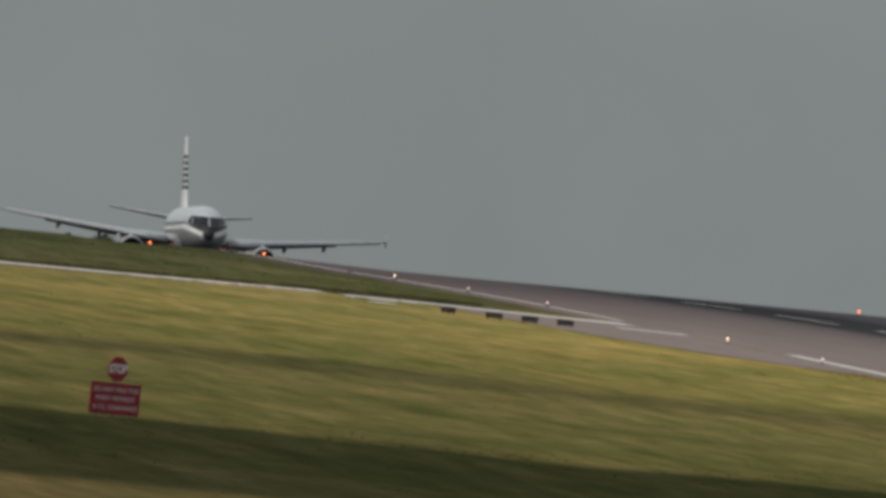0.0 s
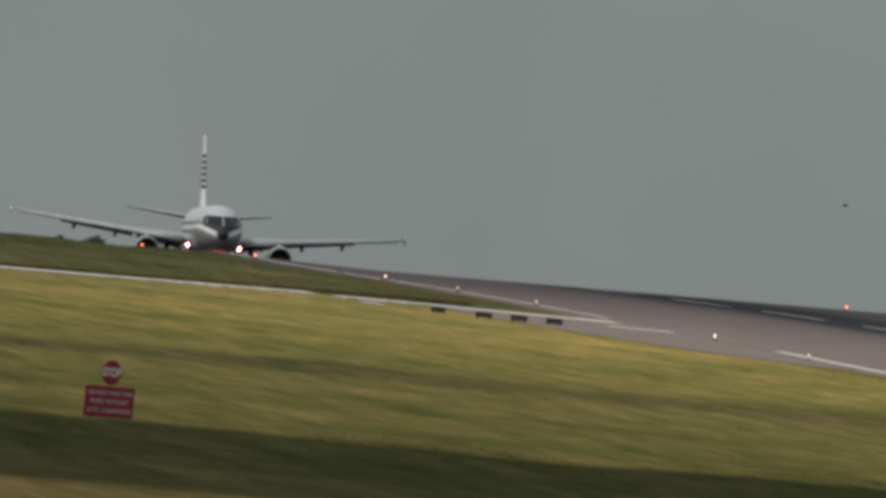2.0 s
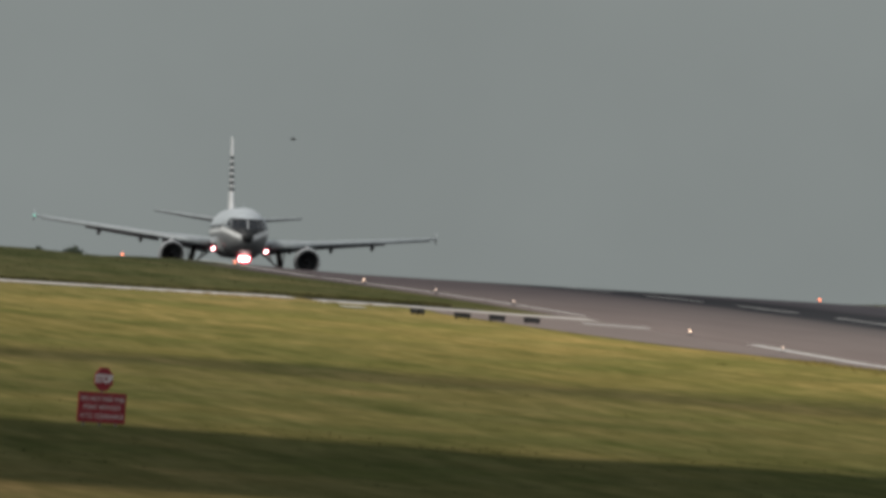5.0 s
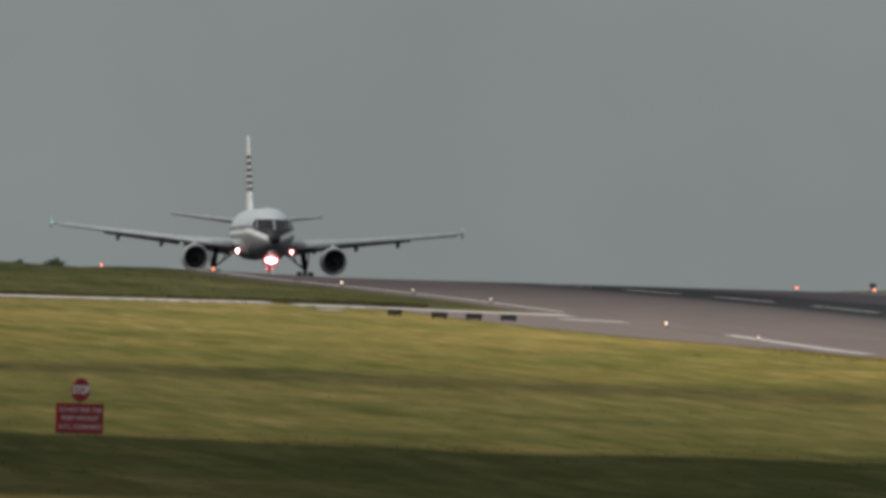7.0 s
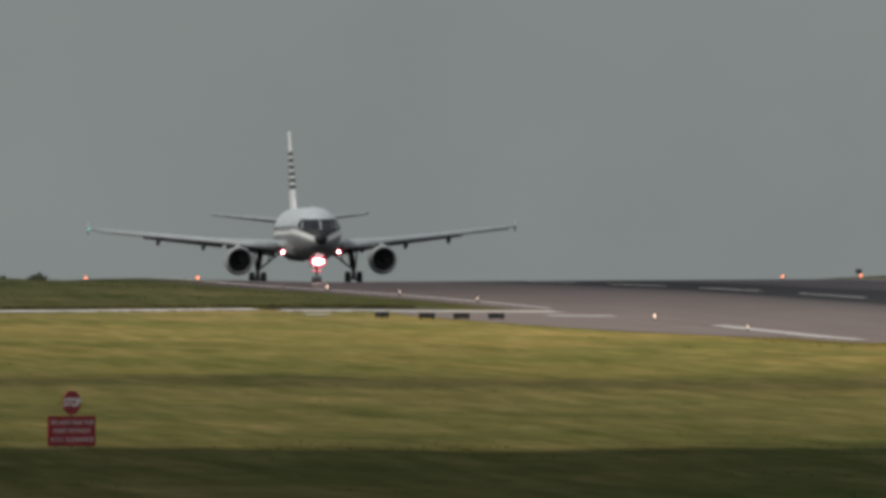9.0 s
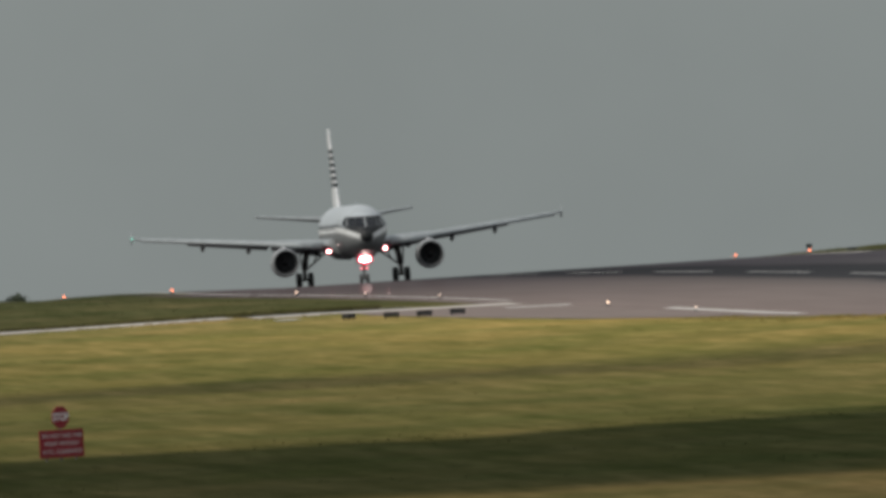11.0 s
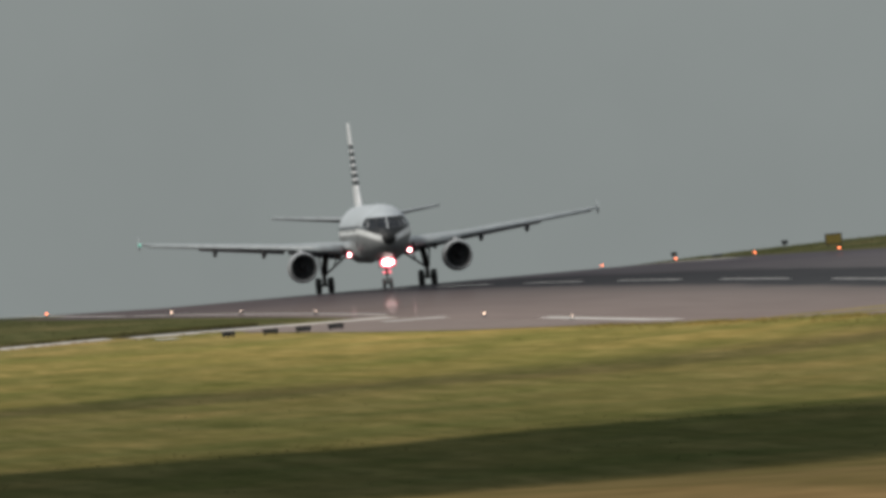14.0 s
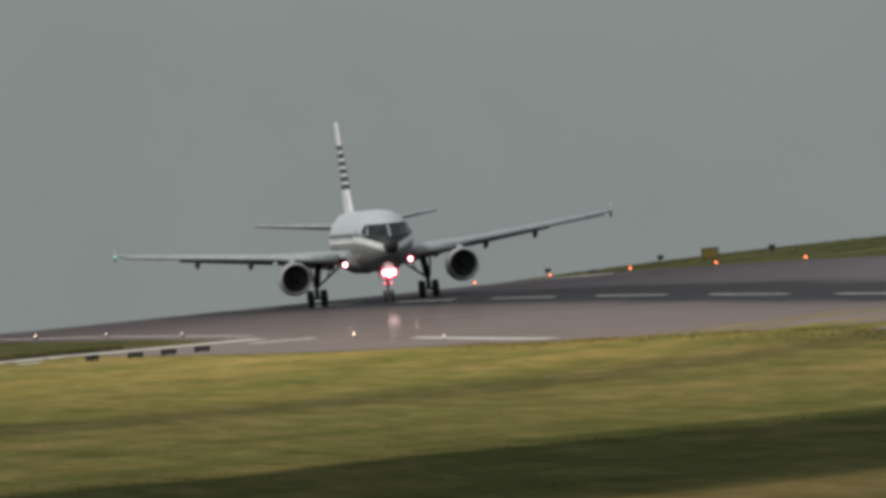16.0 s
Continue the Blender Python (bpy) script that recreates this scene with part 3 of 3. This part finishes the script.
            faces.append((a, a + 1, a + m + 1, a + m))
    edge = list(range(m)) + [i * m + n for i in range(1, m)] + [n * m + j for j in range(n - 1, -1, -1)] + [i * m for i in range(n - 1, 0, -1)]
    for a, b in zip(edge, edge[1:] + edge[:1]):
        faces.append((a, b, b + q, a + q))
    return front + back, faces


part("centre_post", mesh("centre_post", *windscreen(((-0.045, 4.08), (0.045, 4.08), (0.045, 4.90), (-0.045, 4.90))), PALE_TRIM), PLANE, "pale post between the windscreens")
for side in (-1, 1):
    for corners in (((0.05, 4.10), (0.74, 4.14), (0.70, 4.84), (0.05, 4.88)), ((0.82, 4.15), (1.33, 4.22), (1.24, 4.78), (0.78, 4.84)), ((1.40, 4.24), (1.66, 4.34), (1.58, 4.66), (1.31, 4.76))):
        part("windscreen_pane", mesh("windscreen_pane", *windscreen([(side * x, z) for x, z in corners]), GLASS), PLANE, "dark cockpit glass")
    part("side_frame", mesh("side_frame", *windscreen([(side * x, z) for x, z in ((1.34, 4.22), (1.39, 4.23), (1.30, 4.77), (1.25, 4.78))]), PALE_TRIM), PLANE)
    for k in range(22):
        y = 6.2 + 0.80 * k
        part("cabin_window", mesh("cabin_window", *pane(y, y + 0.26, side * 75.5, side * 85, 0.0, 0.008, 0.02), GLASS), PLANE)
    part("cabin_door", mesh("cabin_door", *pane(4.6, 5.45, side * 66, side * 116, 0.0, 0.012, 0.02), LIVERY), PLANE)


def foil(x, y, z, chord, thick, twist=0.0, n=14):
    """A closed aerofoil section across x."""
    out = []
    c, s = math.cos(radians(twist)), math.sin(radians(twist))
    for k in range(2 * n):
        u = k / n
        q = 0.5 * (1 - math.cos(math.pi * (u if u <= 1 else 2 - u)))
        t = thick * (1.48 * math.sqrt(q) - 0.63 * q - 1.758 * q * q + 1.4215 * q ** 3 - 0.5075 * q ** 4)
        h = t * (1.15 if u <= 1 else -0.85)
        along, up = q * chord, h
        out.append((x, y + along * c + up * s, z - along * s + up * c))
    return out


def fin_foil(z, y, chord, thick, n=12):
    return [(a[2], a[1], z) for a in foil(0, y, 0, chord, thick, 0, n)]


def wing_at(x):
    """Leading edge y, height, chord and thickness at a distance x from the centre."""
    lead = 10.9 + 0.515 * (x - 1.6)
    chord = 7.2 - (7.2 - 3.75) * (x - 1.6) / 4.8 if x < 6.4 else 3.75 - (3.75 - 1.5) * (x - 6.4) / 10.45
    return lead, 2.86 + 0.098 * (x - 1.6), chord, chord * (0.145 if x < 6.4 else 0.118)


LAMPS = []  # the lamps that swing out in place of switching on, each with its place and the times between which it does


def wing(side):
    xs = [1.3, 2.2, 3.4, 4.8, 6.4, 8.2, 10.2, 12.4, 14.6, 16.2, 16.85]
    rings = []
    for x in xs:
        lead, z, chord, thick = wing_at(x)
        rings.append(foil(side * x, lead, z, chord, thick, 4.2 - 0.28 * x))
    ob = part("wing", mesh("wing", *loft(rings), WING), PLANE, "grey swept wing")
    slat = []
    for x in (2.6, 4.9, 6.9, 10, 13, 16.3):
        lead, z, chord, thick = wing_at(x)
        slat.append(foil(side * x, lead - 0.22, z - 0.10, chord * 0.13 + 0.2, thick * 0.75, 14))
    part("slat", mesh("slat", *loft(slat), WING), ob)
    for a, b in ((2.3, 6.2), (6.5, 12.6)):
        rings = []
        for u in (0, 0.33, 0.66, 1):
            x = a + (b - a) * u
            lead, z, chord, thick = wing_at(x)
            rings.append(foil(side * x, lead + chord * 0.86, z - chord * 0.055 - 0.04, chord * 0.22 + 0.2, 0.17, 16))
        part("flap", mesh("flap", *loft(rings), WING_UNDER), ob, "lowered grey flap")
    for x, drop in ((4.55, 0.9), (8.0, 1.0), (11.5, 0.92)):
        lead, z, chord, thick = wing_at(x)
        rings = [[(side * x + r * 0.17 * math.cos(2 * math.pi * k / 14), lead + chord * f, z - h + r * 0.30 * math.sin(2 * math.pi * k / 14)) for k in range(14)]
                 for f, r, h in ((0.42, 0.1, 0.22), (0.52, 0.75, 0.34 * drop), (0.70, 1.0, 0.48 * drop), (0.92, 0.95, 0.60 * drop), (1.10, 0.6, 0.70 * drop), (1.20, 0.1, 0.74 * drop))]
        part("flap_fairing", mesh("flap_fairing", *loft(rings), WING_UNDER), ob)
    lead, z, chord, thick = wing_at(16.85)
    fence = loft([[(side * (16.88 + o), lead + 0.35 + a, z + h) for o in (0.0,) for a, h in ((0.0, 0.02), (0.75, 0.52), (1.25, 0.56), (1.35, 0.0), (1.1, -0.42), (0.7, -0.40))] for o in (0,)] +
                 [[(side * 16.95, lead + 0.35 + a, z + h) for a, h in ((0.0, 0.02), (0.75, 0.52), (1.25, 0.56), (1.35, 0.0), (1.1, -0.42), (0.7, -0.40))]])
    part("wingtip_fence", mesh("wingtip_fence", *fence, WING, False), ob)
    if side < 0:
        part("navigation_light", mesh("navigation_light", *turned([(0.02, 16.84), (0.055, 16.88), (0.055, 16.97), (0.02, 17.02)], 10, "x"), NAV_GREEN), ob, "green navigation light",
             Matrix.Diagonal((-1, 1, 1, 1)) @ pose(0, lead + 0.1, z))
    root = [[(side * x, y, z) for x, z in ((0.4, 1.72 + e), (1.25, 1.80 + e), (1.95 * f, 2.35), (2.1 * f, 2.95), (1.9 * f, 3.4), (0.4, 3.4))]
            for y, e, f in ((9.4, 0.25, 0.93), (10.6, 0.0, 1.0), (14, -0.06, 1.03), (17.2, 0.0, 1.02), (19.4, 0.3, 0.93))]
    part("wing_root_fairing", mesh("wing_root_fairing", *loft(root), LIVERY), ob)
    lamp = part("landing_light", mesh("landing_light", *turned([(0.02, -0.08), (0.055, -0.065), (0.082, 0.0), (0.02, 0.02)], 18), LENS), ob, "lit landing lamp", pose(side * 2.22, 10.75, 2.40))
    # This rim only glows as a halo around the lens.
    part("rim", mesh("rim", *turned([(0.094, 0.0), (0.19, 0.0), (0.19, 0.006), (0.094, 0.006)], 18), LENS_HALO), lamp)
    LAMPS.append((lamp, side * 2.22, 10.75, 2.40, 0.35, 0.75))
    # Added sleeve: it hides the glow while the lens is turned down.
    part("shroud", mesh("shroud", *collar(0.083, 0.092, -0.105, 0.16), STEEL), lamp)
    part("stalk", mesh("stalk", *tube((0, 0.0, 0.05), (0, 0.25, 0.22), 0.05), STEEL), lamp)
    return ob


wing(-1), wing(1)


def engine(side):
    at = pose(side * 5.68, 9.7, 1.72) @ Matrix.Diagonal((0.90, 1.0, 0.95, 1.0))
    ob = part("engine", mesh("engine", *loft([[(r * math.cos(2 * math.pi * k / 40), y, r * (0.96 if math.sin(2 * math.pi * k / 40) < 0 else 1.0) * math.sin(2 * math.pi * k / 40)) for k in range(40)]
              for y, r in ((0.10, 1.10), (0.35, 1.17), (0.9, 1.22), (1.8, 1.22), (2.7, 1.10), (3.3, 0.94), (3.3, 0.84))], False), NACELLE), PLANE, "pale grey engine nacelle", at)
    part("inlet_lip", mesh("inlet_lip", *loft([[(r * math.cos(2 * math.pi * k / 40), y, r * (0.96 if math.sin(2 * math.pi * k / 40) < 0 else 1.0) * math.sin(2 * math.pi * k / 40)) for k in range(40)]
         for y, r in ((0.11, 1.102), (0.03, 1.085), (0.0, 1.06), (0.02, 1.03), (0.10, 1.0))], False), LIP), ob, "bare metal inlet lip")
    part("inlet_duct", mesh("inlet_duct", *loft([[(r * math.cos(2 * math.pi * k / 40), y, r * (0.96 if math.sin(2 * math.pi * k / 40) < 0 else 1.0) * math.sin(2 * math.pi * k / 40)) for k in range(40)]
         for y, r in ((0.10, 1.0), (0.45, 0.90), (0.95, 0.87))], False), DARK_METAL), ob)
    part("backplate", mesh("backplate", *turned([(0.05, 0.98), (0.88, 0.98), (0.88, 1.05), (0.05, 1.05)], 32), BLACK), ob)
    blade = mesh("fan_blade", [(0.24, 0.84, -0.03), (0.24, 0.95, 0.04), (0.86, 0.93, 0.10), (0.86, 0.86, -0.07), (0.24, 0.86, -0.03), (0.24, 0.97, 0.04), (0.86, 0.95, 0.10), (0.86, 0.88, -0.07)],
                 [(0, 1, 2, 3), (7, 6, 5, 4), (0, 3, 7, 4), (1, 5, 6, 2)], DARK_METAL, False)
    for k in range(24):
        part("fan_blade", blade, ob, "", Matrix.Rotation(2 * math.pi * k / 24, 4, "Y"))
    part("spinner", mesh("spinner", *turned([(0.01, 0.45), (0.10, 0.54), (0.19, 0.68), (0.25, 0.86), (0.02, 0.90)], 20), BLACK), ob)
    part("core_nozzle", mesh("core_nozzle", *turned([(0.55, 2.8), (0.60, 3.3), (0.45, 4.2), (0.25, 4.3), (0.05, 4.6)], 24), STEEL), ob)
    part("pylon", mesh("pylon", *loft([[(x, y, z) for x, z in ((-0.17, a), (0.17, a), (0.13, b), (-0.13, b))] for y, a, b in ((0.9, 1.12, 1.30), (2.2, 1.10, 1.42), (4.0, 0.75, 1.38), (6.0, 0.95, 1.1))]), NACELLE), ob)
    return ob


engine(-1), engine(1)


def tailplane(side):
    rings = [foil(side * x, 27.9 + 0.60 * (x - 0.6), 4.93 + 0.105 * (x - 0.6), 3.7 - 2.4 * (x - 0.6) / 5.65, (3.7 - 2.4 * (x - 0.6) / 5.65) * 0.13, 1.0) for x in (0.6, 1.5, 3.0, 4.6, 5.8, 6.22)]
    return part("tailplane", mesh("tailplane", *loft(rings), WING_UNDER), PLANE, "grey horizontal tailplane")


tailplane(-1), tailplane(1)
fin_rings = [fin_foil(z, y, c, t) for z, y, c, t in ((5.2, 24.4, 7.6, 0.50), (5.9, 25.7, 6.1, 0.48), (6.5, 26.5, 5.6, 0.44), (8.6, 28.4, 4.4, 0.34), (10.7, 30.3, 3.1, 0.22), (11.88, 31.2, 2.4, 0.15), (12.08, 31.6, 1.9, 0.09))]
part("tail_fin", mesh("tail_fin", *loft(fin_rings), FIN), PLANE, "white tail fin with a column of dark bars")


def wheel(name, x, y, z, radius, width, parent):
    ob = part(name, mesh(name, *turned([(radius * 0.55, -width * 0.42), (radius * 0.85, -width * 0.5), (radius * 0.97, -width * 0.36), (radius, 0), (radius * 0.97, width * 0.36), (radius * 0.85, width * 0.5), (radius * 0.55, width * 0.42)], 28, "x"), RUBBER), parent, "", pose(x, y, z))
    part("hub", mesh("hub", *turned([(0.04, -width * 0.40), (radius * 0.5, -width * 0.38), (radius * 0.5, width * 0.38), (0.04, width * 0.40)], 18, "x"), STEEL), ob)
    return ob


for side in (-1, 1):
    gear = part("main_gear", mesh("main_gear", *joined(tube((side * 3.50, 16.2, 3.05), (side * 3.79, 16.2, 1.35), 0.23), tube((side * 3.79, 16.2, 1.45), (side * 3.79, 16.2, 0.5), 0.16), tube((side * 3.25, 16.2, 0.585), (side * 4.33, 16.2, 0.585), 0.09)), STEEL), PLANE)
    part("side_brace", mesh("side_brace", *joined(tube((side * 2.05, 16.1, 2.65), (side * 3.70, 16.1, 1.35), 0.075), tube((side * 2.7, 16.0, 2.75), (side * 3.0, 16.1, 1.95), 0.05)), STEEL), gear)
    part("gear_door", mesh("gear_door", *moved(box(0.05, 1.1, 1.45, 0.02), pose(side * 4.02, 16.3, 2.2, 0, side * 6, 0)), WING_UNDER, False), gear)
    for x in (3.33, 4.25):
        wheel("wheel", side * x, 16.2, 0.585, 0.585, 0.42, gear)
gear = part("nose_gear", mesh("nose_gear", *joined(tube((0, 5.15, 2.5), (0, 5.05, 1.0), 0.12), tube((0, 5.05, 1.1), (0, 5.02, 0.38), 0.08), tube((-0.36, 5.02, 0.385), (0.36, 5.02, 0.385), 0.06)), STEEL), PLANE)
part("lamp_bracket", mesh("lamp_bracket", *joined(tube((-0.30, 3.36, 1.90), (0, 5.05, 1.6), 0.05), tube((0.30, 3.36, 1.90), (0, 5.05, 1.6), 0.05)), STEEL), gear)
part("drag_brace", mesh("drag_brace", *tube((0, 4.0, 2.35), (0, 5.0, 1.15), 0.06), STEEL), gear)
for side in (-1, 1):
    part("gear_door", mesh("gear_door", *moved(box(0.04, 1.3, 0.65, 0.015), pose(side * 0.48, 5.1, 1.85, 0, -side * 8, 0)), LIVERY, False), gear)
    wheel("wheel", side * 0.25, 5.02, 0.385, 0.385, 0.22, gear)
for x, z, r in ((-0.26, 1.92, 0.135), (0.26, 1.92, 0.135), (0.0, 1.88, 0.16), (-0.2, 1.22, 0.04), (0.2, 1.22, 0.04)):
    y = 3.3 if r > 0.1 else 4.72
    lamp = part("landing_light", mesh("landing_light", *turned([(0.02, -r * 0.5), (r * 0.6, -r * 0.42), (r, 0.0), (0.02, 0.05)], 22), LENS if r > 0.1 else EDGE_DIM), gear, "lit landing lamp", pose(x, y, z))
    # Halo of glare, made as a glowing ring wider than the lens.
    part("rim", mesh("rim", *turned([(r * 1.08, 0.05), (r * 2.35, 0.05), (r * 2.35, 0.056), (r * 1.08, 0.056)], 22), LENS_HALO), lamp)
    if r > 0.1:
        # A sleeve is added here too, to cover the lens until it swings.
        part("shroud", mesh("shroud", *collar(r * 1.01, r * 1.06, -r * 0.62, 0.12), STEEL), lamp)
        LAMPS.append((lamp, x, y, z, 3.1, 3.9))
part("antenna", mesh("antenna", *loft([[(x, y + s, z) for x, y in ((-0.03, 0), (0.03, 0), (0.02, c), (-0.02, c))] for z, s, c in ((5.88, 0, 0.45), (6.25, 0.25, 0.22))]), WING, False), PLANE, "", pose(0, 8.5, 0))


# the body rides high on its stretched legs
for ob in PLANE.children:
    if not ob.name.startswith(("main_gear", "nose_gear")):
        ob.location.z += 0.29


# ---- trees far beyond the crest ----
def tree(name, x, y, top, width, label, seed):
    height = top - float(level(x, y))
    rng = random.Random(seed)
    ob = thing(name, on_ground(x, y), label, "tree", "far trees")
    limbs = [tube((0, 0, -0.3), (0.1, 0, height * 0.55), 0.28, 0.14)]
    for k in range(7):
        a = k * 2.4
        limbs.append(tube((0.05, 0, height * (0.25 + 0.04 * k)), (math.cos(a) * width * 0.33, math.sin(a) * width * 0.33, height * (0.5 + 0.05 * k)), 0.10, 0.03, 7))
    part("trunk", mesh("trunk", *joined(*limbs), BARK), ob)
    verts, faces = [], []
    for _ in range(6000):
        a, u, h = rng.uniform(0, 6.283), rng.random() ** 0.6, rng.random()
        lump = 0.72 + 0.28 * noise.noise((math.cos(a) * 1.6 + seed, math.sin(a) * 1.6, h * 3))
        r = width * 0.5 * u * math.sqrt(max(0.02, 1 - (2 * h - 0.85) ** 2 * 0.75)) * lump
        c = Vector((r * math.cos(a), r * math.sin(a), height * (0.16 + 0.84 * h * (0.86 + 0.14 * lump))))
        e = Euler((rng.uniform(0, 6), rng.uniform(0, 6), rng.uniform(0, 6))).to_matrix()
        s = rng.uniform(0.12, 0.26)
        q = len(verts)
        verts += [c + e @ Vector(p) * s for p in ((-1, 0, 0), (0, -0.5, 0.1), (1, 0, 0), (0, 0.5, 0.1))]
        faces.append((q, q + 1, q + 2, q + 3))
    part("crown", mesh("crown", verts, faces, LEAF, False), ob)
    return ob


tree("tree", 182.5, 3100, -8.9, 12, "dark green tree far beyond the runway crest", 3)
tree("tree", 178.0, 3100, -9.35, 9, "small dark green tree far beyond the runway crest", 5)


# ---- rough grass ----
def tufts(name, label, count, place_of, low, high, seed):
    """Clumps of bent blades, uncountable, as one mesh."""
    rng = random.Random(seed)
    spots = [place_of(rng) for _ in range(count)]
    xs, ys = np.array([p[0] for p in spots]), np.array([p[1] for p in spots])
    zs = level(xs, ys)
    verts, faces = [], []
    for x, y, z in zip(xs, ys, zs):
        size = rng.uniform(low, high)
        for _ in range(6):
            a, lean = rng.uniform(0, 6.283), rng.uniform(0.1, 0.7) * size
            c, d = math.cos(a), math.sin(a)
            bx, by, w = x + rng.uniform(-1, 1) * size, y + rng.uniform(-1, 1) * size, size * rng.uniform(0.10, 0.22)
            q = len(verts)
            verts += [(bx - w * d, by + w * c, z - 0.08), (bx + w * d, by - w * c, z - 0.08), (bx + lean * c * 0.4 + w * 0.6 * d, by + lean * d * 0.4 - w * 0.6 * c, z + size * 0.6), (bx + lean * c, by + lean * d, z + size)]
            faces += [(q, q + 1, q + 2), (q, q + 2, q + 3)]
    return tagged(new(name, mesh(name, verts, faces, GRASS, False)), label, "grass", kind="stuff")


def in_field(rng):
    y = rng.uniform(740, 1440)
    return min(104.0, y * rng.uniform(0.048, 0.100)) if y < 1300 else min(101.0, y * rng.uniform(0.048, 0.075)), y


def clumped(rng):
    while True:
        x, y = in_field(rng)
        if noise.noise((x * 0.12, y * 0.05, 3.0)) > 0.12:
            return x, y


def creeping(rng):
    while True:
        x = rng.uniform(55, 104)
        if noise.noise((x * 0.8, 5.0, 1.0)) + 0.6 * noise.noise((x * 2.7, 2.0, 8.0)) > 0.05:
            return x, (1458.0 if x < 98.6 else 1448.0) + rng.gauss(0, 1.2)


tufts("grass_tuft", "rough straw and olive grass tufts across the field", 900, clumped, 0.03, 0.06, 1)
tufts("long_grass", "dark uncut grass along the far side of the taxiway", 2600, lambda rng: (rng.uniform(60, 108), 1473.5 + abs(rng.gauss(0, 2.5))), 0.12, 0.26, 2)
tufts("fringe_grass", "grass that creeps over the taxiway's near edge", 1500, creeping, 0.025, 0.085, 6)
tufts("edge_grass", "ragged straw grass along the runway's near edge", 2600, lambda rng: (113.4 - abs(rng.gauss(0, 1.6)) + rng.uniform(0, 0.9), rng.uniform(950, 1300)), 0.03, 0.12, 7)
tufts("verge_grass", "rough grass on the verge before the runway crest", 1500, lambda rng: (rng.uniform(70, 111), rng.uniform(1500, 1950)), 0.04, 0.10, 3)
tufts("bank_grass", "rough grass on the low bank beyond the runway", 1100, lambda rng: (rng.uniform(172, 205), rng.uniform(1700, 2050)), 0.05, 0.13, 4)
tufts("dark_grass", "long dark grass at the edge of the band of painted shade", 220, lambda rng: (rng.uniform(40, 95), rng.gauss(880, 9)), 0.03, 0.09, 5)


# ---- birds ----
def bird(seed):
    ob = thing("bird", Matrix(), "small dark bird in flight", "bird")
    part("body", mesh("body", *turned([(0.005, -0.13), (0.03, -0.10), (0.05, -0.02), (0.04, 0.06), (0.015, 0.13), (0.004, 0.2)], 12, "x"), FEATHER), ob)
    for side in (-1, 1):
        part("wing", mesh("wing", *loft([[(x0, side * y, z), (x0 + c * 0.5, side * y, z + 0.012), (x0 + c, side * y, z), (x0 + c * 0.5, side * y, z - 0.006)]
             for y, x0, c, z in ((0.03, -0.05, 0.13, 0.02), (0.12, -0.06, 0.12, 0.06), (0.22, -0.01, 0.05, 0.04))]), FEATHER), ob)
    return ob


BIRD = bird(1)


def motions():
    """The take-off run of the airliner, whose landing lamps swing out in place of switching on, and the flight of the
    bird.
    """
    run = [
        (0, 2255.6, 1.17), (0.5, 2248.7, 1.02), (1, 2241.5, 0.83), (1.5, 2233.7, 0.60), (2, 2225.5, 0.33),
        (2.5, 2217.1, 0.01), (3, 2208.7, -0.33), (3.5, 2199.8, -0.62), (4, 2189.7, -0.76), (4.5, 2178.4, -0.74),
        (5, 2165.7, -0.57), (5.5, 2152.0, -0.31), (6, 2137.4, -0.01), (6.5, 2122.0, 0.26), (7, 2106.0, 0.46),
        (7.5, 2089.0, 0.59), (8, 2070.8, 0.62), (8.5, 2051.9, 0.56), (9, 2032.2, 0.48), (9.5, 2011.5, 0.43),
        (10, 1990.0, 0.42), (10.5, 1967.7, 0.41), (11, 1945.0, 0.38), (11.5, 1921.9, 0.30), (12, 1898.1, 0.16),
        (12.5, 1873.1, 0.01), (13, 1846.9, -0.14), (13.5, 1820.2, -0.27), (14, 1793.2, -0.33), (14.5, 1765.8, -0.26),
        (15, 1737.7, -0.05), (15.5, 1709.0, 0.23), (16, 1679.2, 0.54)]
    rows = []
    for t, y, turn in run:
        nose_z, main_z = float(level(MIDDLE, y + 5.0)) + 0.02, float(level(MIDDLE, y + 16.2)) + 0.02
        pitch = math.atan2(main_z - nose_z, 11.2)
        lean = 0.75 - 0.60 * float(step((t - 9.0) / 6.0))
        rows.append((t, pose(MIDDLE, y, nose_z - 5.0 * math.tan(pitch), math.degrees(pitch), -lean, turn)))
    walk(PLANE, rows)
    for lamp, x, y, z, t0, t1 in LAMPS:
        # Turned down, a lamp counts as off, though its lens still glows.
        stowed, out = pose(x, y, z, 88), pose(x, y, z)
        walk(lamp, [(0.0, stowed), (t0, stowed), (t1, out), (16.0, out)])
    flight = [(0, 121.15, 1228.0, 10.59), (1.0, 113.78, 1223.5, 9.37), (2.0, 106.02, 1219.0, 8.09), (2.5, 102.42, 1216.8, 7.55), (3.0, 98.56, 1214.5, 6.83),
              (3.5, 94.5, 1212.2, 7.52), (4.0, 89.43, 1210.0, 7.96), (4.2, 87.44, 1209.1, 8.25), (5.2, 78.62, 1204.6, 9.37), (6.3, 69.4, 1199.7, 10.71),
              (6.5, 67.89, 1198.8, 10.91), (8.0, 56.49, 1192.0, 12.72), (16.0, -9.5, 1150, 21.7)]
    walk(BIRD, [(t, pose(x, y, z)) for t, x, y, z in flight])


motions()
